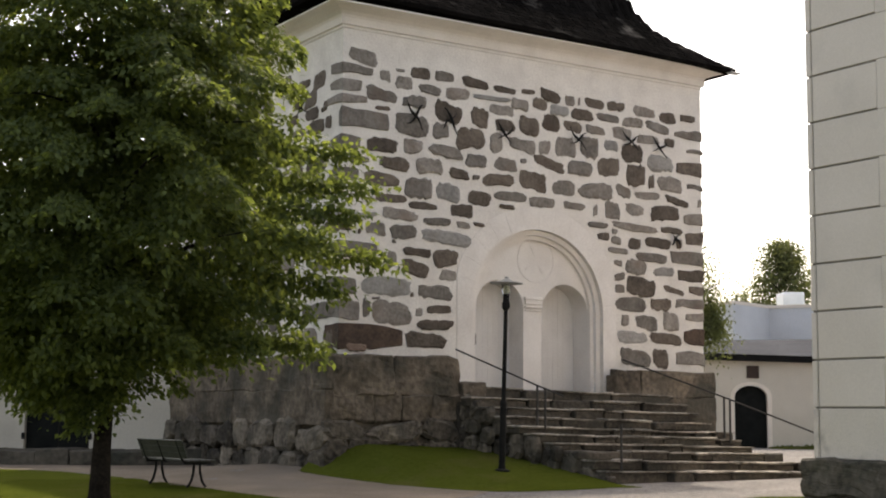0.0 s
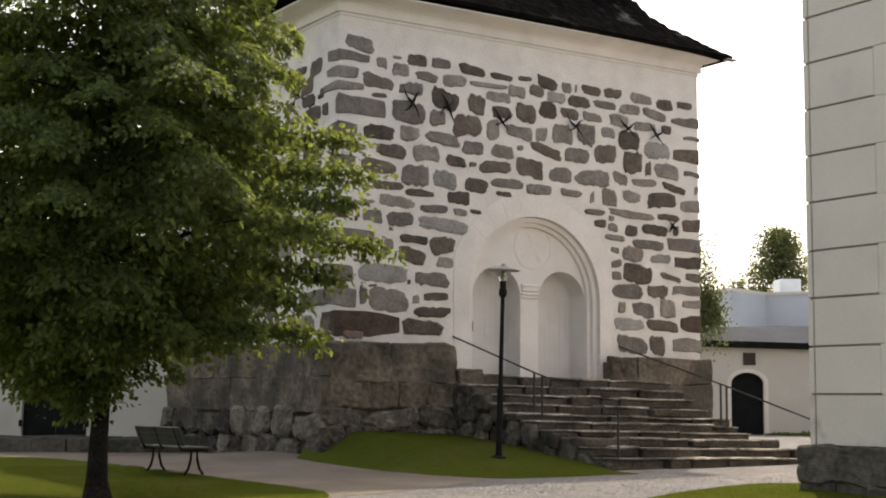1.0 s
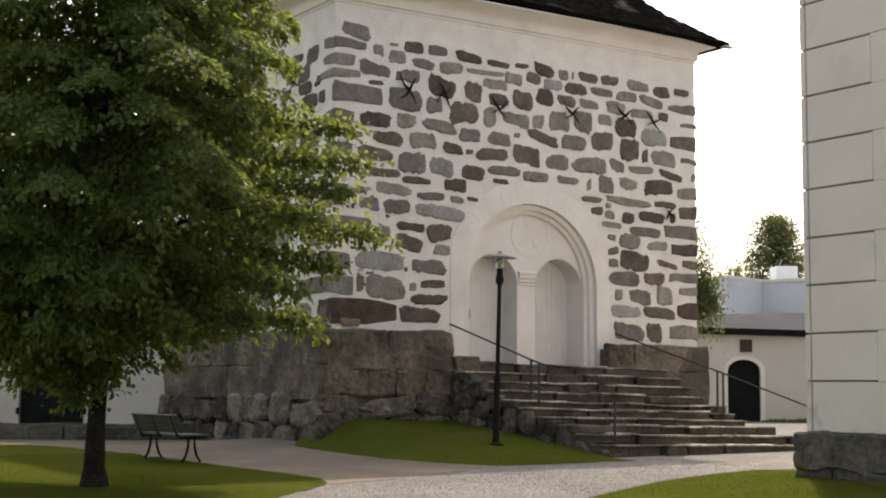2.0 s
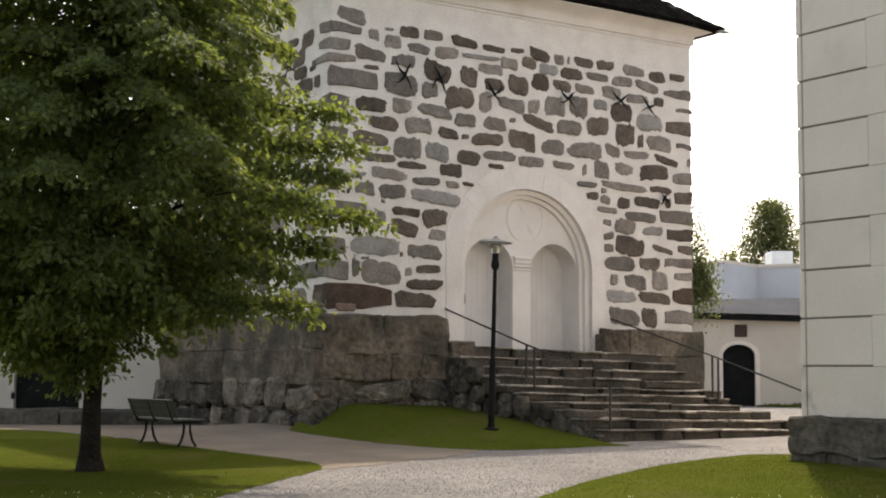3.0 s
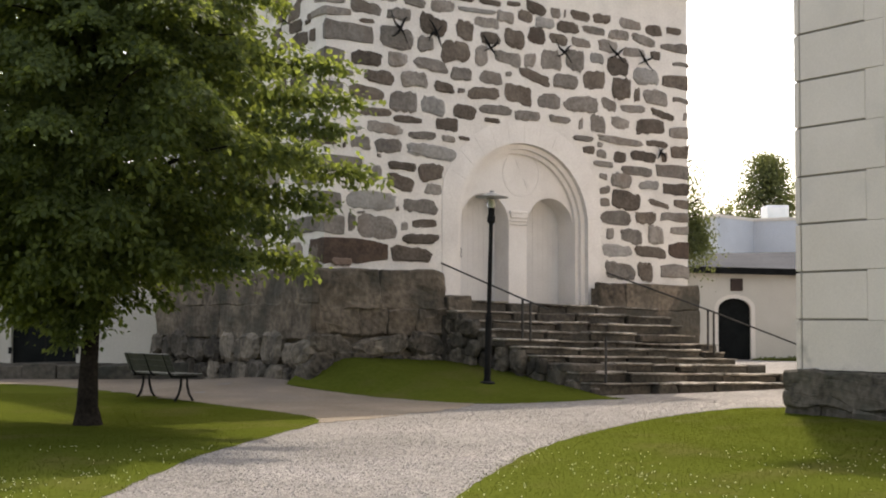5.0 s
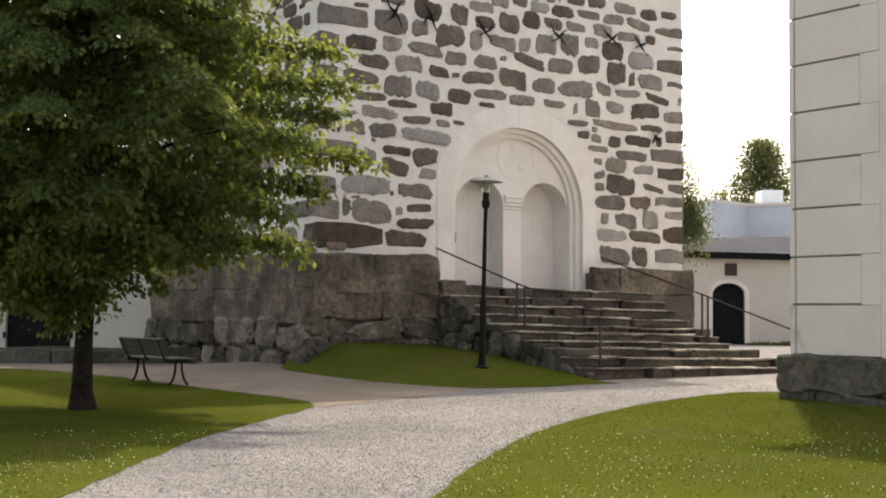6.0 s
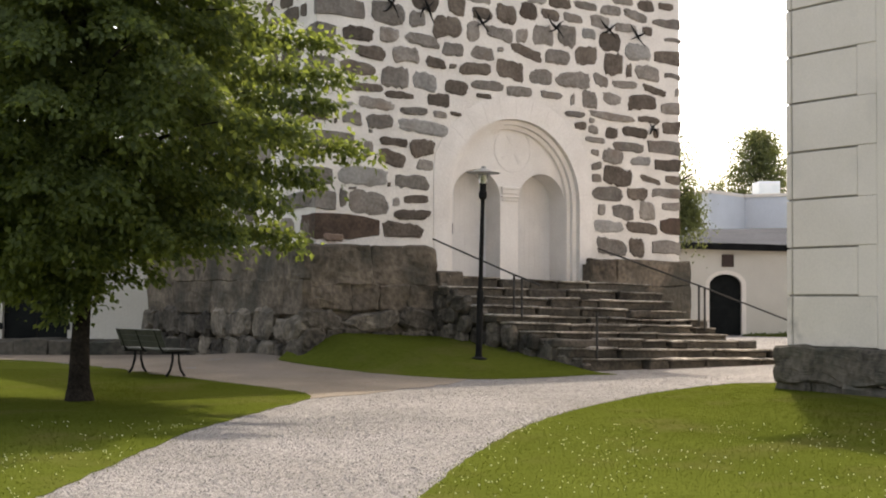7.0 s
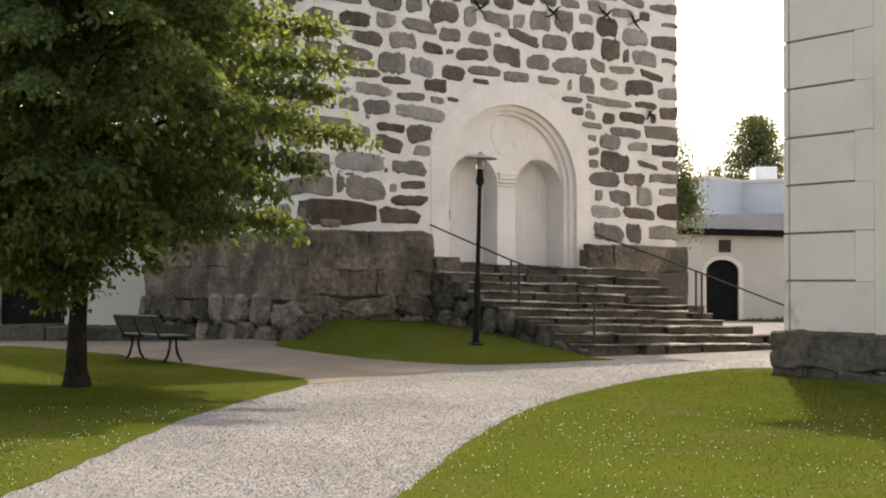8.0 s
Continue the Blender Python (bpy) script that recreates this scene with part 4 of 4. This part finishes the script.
WORN = material("worn_render", (0.60, 0.55, 0.48), (0.72, 0.655, 0.58), 0.9, 35, 0.92, 0.4, 0.02, stain_or_glint=((0.30, 0.275, 0.24), 2.2, 0.57, 0.55))


def quoin(y0, y1, z0, z1, inset, name):
    bm = box(bmesh.new(), CXW + inset, CXW + 1.2, y0, y1, z0, z1)
    bmesh.ops.bevel(bm, geom=bm.edges[:], offset=0.008, segments=1, affect="EDGES")
    part(name, bm, WORN if z0 < 1.2 else RENDER, church)


for k, (z0, z1) in enumerate(zip(JOINTS, JOINTS[1:])):
    w = 1.735 if k % 2 == 0 else 1.38
    lo = z0 + (0.016 if k else 0)
    quoin(CYW - w, CYW - 0.128, lo, z1 - 0.016, 0.0, "quoin_block")
    quoin(CYW - 0.10, CYW, lo, z1 - 0.016, rng.uniform(0.0, 0.008), "quoin_edge")
    if k % 2:
        quoin(CYW - 1.738, CYW - w - 0.001, z0 - 0.012, z1 + 0.012, 0.005, "wall_fill")
yy = CYW + 0.14
while yy > -20:
    w = rng.uniform(2.3, 3.2)
    block(church, CXW - 0.15, CXW + 0.3, yy - w + 0.006, yy, 0.38, 0.94, rng, CHURCHSTONE, "plinth_block", 0.085, 0.035, 12)
    yy -= w
yy = CYW + 0.16
while yy > -20:
    w = rng.uniform(0.5, 1.1)
    block(church, CXW - 0.13 + rng.uniform(-0.04, 0.03), CXW + 0.3, yy - w + 0.01, yy, 0.0, 0.42 + rng.uniform(-0.06, 0.06), rng, CHURCHSTONE, "footing_block", 0.07, 0.06, 4)
    yy -= w
bm = bmesh.new()
loft_square(bm, CXW, CXW + 9, -24, CYW, [(0.0, 9.2), (0.10, 9.22), (0.2, 9.28), (0.45, 9.36), (0.45, 9.42), (-4.0, 11.6)])
part("roof", bm, SHINGLE, church, "dark shingle roof above the cornice")

# ---- street lamp ----
LX, LY = 0.85, 26.0
LZ = mound_z(LX, LY)
lampost = thing("street_lamp", "black iron lamp post with a flat shade on the grass bank", "street lamp", pose(LX, LY, LZ - 0.02, 0, 1.3, 0))
part("base_plate", lathe(bmesh.new(), [(0.15, 0), (0.15, 0.03), (0.07, 0.06), (0.07, 0.09)]), IRON, lampost)
part("pole", lathe(bmesh.new(), [(0.06, 0.05), (0.06, 1.25), (0.042, 1.3), (0.036, 3.0)]), IRON, lampost)
part("collar", lathe(bmesh.new(), [(0.04, 2.94), (0.075, 2.99), (0.075, 3.07), (0.06, 3.12), (0.06, 3.22), (0.075, 3.24)]), IRON, lampost)
part("glass", lathe(bmesh.new(), [(0.07, 3.23), (0.10, 3.42), (0.105, 3.45)]), GLASS, lampost, "clear glass lamp bowl")
part("bulb", lathe(bmesh.new(), [(0.03, 3.24), (0.045, 3.32), (0.03, 3.40)]), PETAL, lampost, "white bulb")
part("shade", lathe(bmesh.new(), [(0.30, 3.435), (0.31, 3.445), (0.12, 3.50), (0.04, 3.53), (0.04, 3.56), (0.0001, 3.57)], 28), SHADE, lampost, "flat grey enamelled disc shade")

# ---- bench ----
bench = thing("park_bench", "dark slatted park bench standing on the lawn edge", "bench", pose(-4.74, 24.35, ground_z(-4.74, 24.35) + 0.012, 0, 0, 128))
BL = 1.76
for k in range(4):
    part("seat_slat", box(bmesh.new(), -BL / 2, BL / 2, -0.26 + 0.125 * k, -0.26 + 0.125 * k + 0.115, 0.42, 0.455, 0.006), BENCHWOOD, bench)
for k in range(3):
    ob = part("back_slat", box(bmesh.new(), -BL / 2, BL / 2 - 0.1, -0.018, 0.018, -0.053, 0.053, 0.006), BENCHWOOD, bench)
    ob.matrix_local = pose(0, 0.285 + 0.04 * k, 0.535 + 0.10 * k, -21, 0, 0)
for sx in (-0.70, 0.70):
    part("leg_frame", tube(bmesh.new(), [(sx, -0.17, 0.0), (sx, -0.10, 0.10), (sx, -0.06, 0.25), (sx, -0.055, 0.41), (sx, 0.055, 0.41), (sx, 0.06, 0.25), (sx, 0.10, 0.10), (sx, 0.17, 0.0)], 0.024, 6), IRON, bench, "curved iron leg frame")
    part("seat_bearer", box(bmesh.new(), sx - 0.02, sx + 0.02, -0.25, 0.25, 0.385, 0.42), IRON, bench)
for sx in (-0.68, 0.0, 0.66):
    part("back_bracket", tube(bmesh.new(), [(sx, 0.20, 0.40), (sx, 0.27, 0.46), (sx, 0.31, 0.58), (sx, 0.39, 0.78)], 0.02, 6), IRON, bench)


# ---- trees ----
def leaves(bm_pts, faces, rng, centre, axis, spread, count, size):
    """A spray of folded leaves round a centre."""
    c = np.array(centre)
    ax = np.array(axis) / (np.linalg.norm(axis) + 1e-9)
    p = rng.normal(0, spread, (count, 3)) + np.outer(rng.normal(0, spread * 2.0, count), ax) + c
    d = rng.normal(0, 1, (count, 3)) + ax * 0.8 + np.array([0, 0, -0.5])
    d /= np.linalg.norm(d, axis=1, keepdims=True)
    n = rng.normal(0, 0.7, (count, 3)) + np.array([0, 0, 1.0])
    s = np.cross(d, n)
    s /= np.linalg.norm(s, axis=1, keepdims=True) + 1e-9
    L_ = size * rng.uniform(0.65, 1.25, (count, 1))
    i0 = len(bm_pts)
    quad = np.stack([p, p + d * L_ * 0.45 + s * L_ * 0.34, p + d * L_ - np.array([0, 0, 0.15]) * L_, p + d * L_ * 0.45 - s * L_ * 0.34], 1).reshape(-1, 3)
    bm_pts.extend(map(tuple, quad))
    faces.extend((i0 + 4 * k, i0 + 4 * k + 1, i0 + 4 * k + 2, i0 + 4 * k + 3) for k in range(count))


def bough(pts, faces, rng, r, a, z, long, drop, count):
    """A spray of leaves along a drooping twig that ends at distance r, direction a and height z."""
    f = rng.uniform(0, 1, count) ** 0.75
    side = rng.normal(0, 1, count) * (0.05 + 0.21 * np.sin(np.pi * np.clip(f, 0.08, 1.0)) ** 0.8) * (0.6 + 0.4 * long)
    rad = r - long * (1 - f)
    ca, sa = math.cos(a), math.sin(a)
    c = np.stack([rad * ca - side * sa, rad * sa + side * ca, z + drop * (1 - f * f) - 0.55 * np.abs(side) + rng.normal(0, 0.045, count)], 1)
    away = np.stack([ca * 0.8 - np.sign(side) * sa * 0.7, sa * 0.8 + np.sign(side) * ca * 0.7, np.full(count, -0.55)], 1)
    d = away + rng.normal(0, 0.45, (count, 3))
    d /= np.linalg.norm(d, axis=1, keepdims=True)
    n = rng.normal(0, 0.5, (count, 3)) + np.array([0.35 * ca, 0.35 * sa, 1.0])
    s = np.cross(d, n)
    s /= np.linalg.norm(s, axis=1, keepdims=True) + 1e-9
    size = 0.088 * rng.uniform(0.6, 1.25, (count, 1))
    i0 = len(pts)
    quad = np.stack([c, c + d * size * 0.42 + s * size * 0.36, c + d * size - np.array([0, 0, 0.18]) * size, c + d * size * 0.42 - s * size * 0.36], 1).reshape(-1, 3)
    pts.extend(map(tuple, quad))
    faces.extend((i0 + 4 * k, i0 + 4 * k + 1, i0 + 4 * k + 2, i0 + 4 * k + 3) for k in range(count))


def crown_mesh(name, pts, faces, mat, parent, label=""):
    me = bpy.data.meshes.new(name)
    me.from_pydata(pts, [], faces)
    me.materials.append(mat)
    ob = new(name, me)
    ob.parent = parent
    return tagged(ob, label) if label else ob


def yard_tree():
    base = Vector((-4.77, 19.2, ground_z(-4.77, 19.2)))
    tree = thing("tree", "leafy green deciduous tree on the lawn in front of the tower", "tree", Matrix.Translation(base))
    rng = np.random.default_rng(4)
    bm = bmesh.new()
    tube(bm, [(0, 0, -0.1), (0, 0, 0.04), (-0.01, 0, 0.25), (0, 0, 0.8), (0.03, 0, 1.5), (0.05, 0, 2.4), (0.0, 0.05, 4.0), (0.05, 0, 6.5), (0, 0, 8.6)], [0.24, 0.20, 0.150, 0.126, 0.114, 0.106, 0.085, 0.05, 0.015], 12)
    part("trunk", bm, BARK, tree, "dark rough bark trunk", smooth=True)
    prof = [(1.7, 0.7), (1.95, 1.7), (2.35, 2.15), (2.9, 2.8), (3.6, 3.3), (4.5, 3.35), (5.2, 2.95), (6.0, 2.4), (7.4, 2.0), (8.6, 1.3), (9.4, 0.5)]
    hs, rs = [a for a, _ in prof], [b for _, b in prof]
    pts, faces = [], []
    for k in range(26):        # limbs
        z0 = 1.55 + 6.0 * (k / 26) ** 1.1
        a = 2.4 * k + rng.uniform(-0.3, 0.3)
        z1 = z0 + rng.uniform(0.2, 1.1)
        r = float(np.interp(z1, hs, rs)) * rng.uniform(0.6, 0.8)
        p0, p1 = Vector((0.03, 0, z0)), Vector((r * math.cos(a), r * math.sin(a), z1))
        mid = p0.lerp(p1, 0.5) + Vector((0, 0, 0.35))
        r0 = 0.055 - 0.0016 * k
        part("limb", tube(bmesh.new(), [p0, p0.lerp(mid, 0.5) + Vector((0, 0, 0.08)), mid, mid.lerp(p1, 0.55) + Vector((0, 0, 0.05)), p1], [r0, r0 * 0.8, r0 * 0.6, r0 * 0.4, r0 * 0.2], 6), BARK, tree)
    for k in range(340):       # boughs: flat drooping sprays that leave gaps between them
        z = 2.0 + 7.3 * ((k + 0.5) / 340) ** 1.1 + 0.1 * rng.normal()
        a = 2.399963 * k + rng.normal(0, 0.16)
        if z > 6.2 and rng.random() < 0.33:
            continue
        if math.cos(a) > 0.25 and rng.random() < (0.42 if z < 3.9 else 0.2 if z < 5.2 else 0.0):
            continue
        low = min(1.0, max(0.0, 5.6 - z))
        lump = 0.98 - (0.04 + 0.13 * low) * max(0.0, math.cos(a)) + 0.26 * noise.noise(Vector((2.2 * math.cos(a), 2.2 * math.sin(a), z * 0.9)))
        r = float(np.interp(z, hs, rs)) * lump * (1.0 + 0.10 * min(1.0, max(0.0, z - 4.2))) * (rng.uniform(0.86, 1.06) if k % 3 else rng.uniform(0.45, 0.85))
        bough(pts, faces, rng, r, a, z, min(r * 0.85, rng.uniform(0.9, 1.5)), rng.uniform(0.25, 0.6), 500)
    for k in range(360):       # leaves round the inner limbs
        z = 2.1 + 4.6 * rng.uniform(0, 1) ** 1.2
        a = rng.uniform(0, 2 * math.pi)
        r = float(np.interp(z, hs, rs)) * rng.uniform(0.05, 0.85)
        leaves(pts, faces, rng, (r * math.cos(a), r * math.sin(a), z), (math.cos(a), math.sin(a), -0.3), 0.13, 130, 0.10)
    for z, r, a0, drop in ((3.4, 3.72, -6, -0.3), (4.3, 3.6, -14, -0.2), (2.65, 2.9, -22, -0.4), (4.95, 3.25, 4, -0.1), (3.5, 3.5, -30, -0.3), (3.9, 3.55, -20, -0.3), (3.0, 3.2, -12, -0.4), (2.2, 2.4, -25, -0.5), (2.2, 2.9, -10, -0.4)):
        a = radians(a0)          # sprays that stand out of the outline
        for f in (0.72, 0.8, 0.88, 0.95, 1.0):
            leaves(pts, faces, rng, (r * f * math.cos(a), r * f * math.sin(a), z - (1 - f) * drop), (math.cos(a), math.sin(a), drop), 0.085, 120, 0.098)
    for r, turn, z in ((0.5, -80, 1.42), (0.75, -62, 1.5), (1.05, -42, 1.6), (1.25, -20, 1.62), (1.7, -35, 1.95), (2.0, -15, 2.05), (2.3, -50, 2.15), (0.6, -112, 1.3), (1.0, -150, 1.5), (1.3, -128, 1.55), (0.9, -172, 1.5), (0.4, -95, 1.15), (0.5, -125, 1.1), (0.55, -108, 1.3), (0.4, -60, 1.3), (1.6, -75, 1.75)):
        bough(pts, faces, rng, r, radians(turn), z, 0.55 * r + 0.2, 0.45, 230)
    for k in range(70):        # low boughs on one side
        a = radians(rng.uniform(140, 265))
        z = rng.uniform(1.5, 2.2)
        r = (0.6 + 2.0 * (z - 1.4)) * rng.uniform(0.35, 1.0)
        leaves(pts, faces, rng, (r * math.cos(a), r * math.sin(a), z), (math.cos(a), math.sin(a), -0.6), 0.085, 110, 0.084)
    crown_mesh("crown", pts, faces, LEAF, tree, "dense crown of small green leaves")


yard_tree()


def far_tree(x, y, z0, height, radius, seed, label, droop=0.0, clumps=110, foot=0.32, size=0.2, lean=0.0, peak=None):
    tree = thing("tree", label, "tree", Matrix.Translation((x, y, z0)))
    rng = np.random.default_rng(seed)
    part("trunk", tube(bmesh.new(), [(0, 0, 0), (0.05, 0, height * 0.5), (0, 0, height * 0.9)], [0.16, 0.1, 0.03], 7), BARK, tree)
    for k in range(8):
        a, z = 2.4 * k, height * (max(foot, 0.35) + 0.045 * k)
        part("limb", tube(bmesh.new(), [(0, 0, z), (lean + radius * 0.7 * math.cos(a), radius * 0.7 * math.sin(a), z + 0.5)], [0.05, 0.015], 5), BARK, tree)
    pts, faces = [], []
    for k in range(clumps):
        f = rng.uniform(0, 1)
        a = rng.uniform(0, 6.28)
        r = radius * (math.sin(math.pi * (0.12 + 0.80 * f)) if peak is None else (1.02 - f) ** peak) * math.sqrt(rng.uniform(0.05, 1)) * (0.8 + 0.4 * noise.noise(Vector((a * 1.5, f * 4, seed))))
        leaves(pts, faces, rng, (lean + r * math.cos(a), r * math.sin(a), height * (foot + (1 - foot) * f)), (math.cos(a), math.sin(a), droop), 0.24, 60, size)
    crown_mesh("crown", pts, faces, FARLEAF, tree)


far_tree(18.6, 80, 0.38, 10.8, 3.9, 3, "dark green tree standing behind the white building", 0, 300, 0.42, 0.17, 0.0, 0.8)
far_tree(7.85, 47, 0.38, 4.3, 0.5, 8, "slender drooping birch beside the white wall", -2.6, 62, 0.95, 0.10, 0.6)
far_tree(7.8, 47.4, 0.38, 6.0, 0.26, 9, "thin young birch with hanging twigs by the tower", -2.4, 12, 0.93, 0.10, 0.55)
far_tree(16.6, 82, 0.38, 8.2, 1.2, 12, "low bushy tree behind the white roof", 0, 60)

# ---- white outbuildings beyond ----
def low_arch(cx, r, spring, rise, base, n=14):
    """Outline of an opening under a flat arch."""
    return [(cx - r, base)] + [(cx - r * math.cos(math.pi * i / n), spring + rise * math.sin(math.pi * i / n)) for i in range(n + 1)] + [(cx + r, base)]


back = thing("outbuilding", "low white plastered outbuilding with a black roof edge", "building")
bm = bmesh.new()
prism(bm, [(7.0, 0.2)] + low_arch(10.79, 0.60, 2.22, 0.42, 0.2) + [(17.0, 0.2), (17.0, 3.42), (7.0, 3.62)], 52.0, 52.4)
bw = part("wall", bm, SHADEPLASTER, back, "white plastered wall")
part("door", prism(bmesh.new(), low_arch(10.79, 0.60, 2.22, 0.42, 0.2), 52.16, 52.3), DARKWOOD, back, "black arched wooden door, shut")
bm = bmesh.new()
band(bm, low_arch(10.79, 0.60, 2.22, 0.42, 0.3), low_arch(10.80, 0.75, 2.24, 0.54, 0.3), 51.95, 52.01)
part("door_surround", bm, RENDER, back)
part("plaque", box(bmesh.new(), 10.65, 11.1, 51.95, 52.0, 2.91, 3.37, 0.01), PLAQUE, back, "small dark brown square plaque")
part("roof_edge", prism(bmesh.new(), [(6.8, 3.62), (17.2, 3.40), (17.2, 3.62), (6.8, 3.86)], 51.7, 52.6), TAR, back, "black roof edge")
bm = bmesh.new()
q = [bm.verts.new(c) for c in ((6.8, 52.6, 3.84), (17.2, 52.6, 3.60), (17.2, 58.5, 4.75), (6.8, 58.5, 4.55))]
q2 = [bm.verts.new(v.co - Vector((0, 0, 0.1))) for v in q]
bm.faces.new(q)
bm.faces.new(q2[::-1])
for k in range(4):
    bm.faces.new((q[k], q2[k], q2[(k + 1) % 4], q[(k + 1) % 4]))
part("roof", bm, METALROOF, back, "grey sheet metal roof")
hall = thing("white_hall", "white flat-roofed building with a stepped corner", "building")
PLAN = [(11.75, 60.0), (13.88, 62.6), (17.5, 60.6), (24, 60.6), (24, 75), (9.5, 75), (9.5, 66)]


def storey(name, grow, z0, z1, mat):
    bm = bmesh.new()
    c = Vector((16, 68))
    ring = [[bm.verts.new((c.x + (x - c.x) * grow, c.y + (y - c.y) * grow, z)) for x, y in PLAN] for z in (z0, z1)]
    n = len(PLAN)
    for i in range(n):
        bm.faces.new((ring[0][i], ring[0][(i + 1) % n], ring[1][(i + 1) % n], ring[1][i]))
    bm.faces.new(ring[0][::-1])
    bm.faces.new(ring[1])
    part(name, bm, mat, hall)


storey("wall", 1.0, 0.2, 6.26, HALLSHADED)
storey("coping", 1.01, 6.26, 6.40, RENDER)
part("roof_unit", box(bmesh.new(), 16.1, 17.15, 69.5, 71, 6.4, 7.6, 0.03), UNITWHITE, hall, "white ventilation box on the roof")

rng = np.random.default_rng(41)
pts, faces = [], []
for k in range(60):
    leaves(pts, faces, rng, (rng.uniform(11.45, 17), rng.uniform(51.3, 51.85), 0.40), (1, 0, 0.0), 0.03, 30, 0.13)
verge = bpy.data.meshes.new("grass_verge")
verge.from_pydata(pts, [], faces)
verge.materials.append(FARLEAF)
tagged(new("grass_verge", verge), "strip of rough grass along the white outbuilding", "grass", kind="stuff")

# ---- wall behind the tree ----
yardwall = thing("yard_building", "white plastered wall with a dark double gate and granite footing", "building")
bm = bmesh.new()
box(bm, -14, -10.02, 33, 33.5, 0.2, 4.6)
box(bm, -8.5, -6.2, 33, 33.5, 0.2, 4.6)
box(bm, -10.02, -8.5, 33, 33.5, 2.5, 4.6)
part("wall", bm, SHADEPLASTER, yardwall)
for x in (-10.02, -9.26):
    part("gate_leaf", box(bmesh.new(), x + 0.005, x + 0.755, 33.15, 33.22, 0.55, 2.5, 0.01), DARKWOOD, yardwall, "black wooden gate leaf")
for x in (-10.05, -8.5):
    part("hinge", box(bmesh.new(), x - 0.02, x + 0.06, 32.96, 33.0, 0.9, 1.05, 0.005), IRON, yardwall)
rng = random.Random(77)
x = -14
while x < -6.0:
    w = rng.uniform(0.7, 1.5)
    block(yardwall, x, x + w - 0.02, 31.2 + rng.uniform(-0.05, 0.05), 33.0, 0.2, 0.72 + rng.uniform(-0.05, 0.05), rng, CHURCHSTONE, "footing_block", 0.04)
    x += w
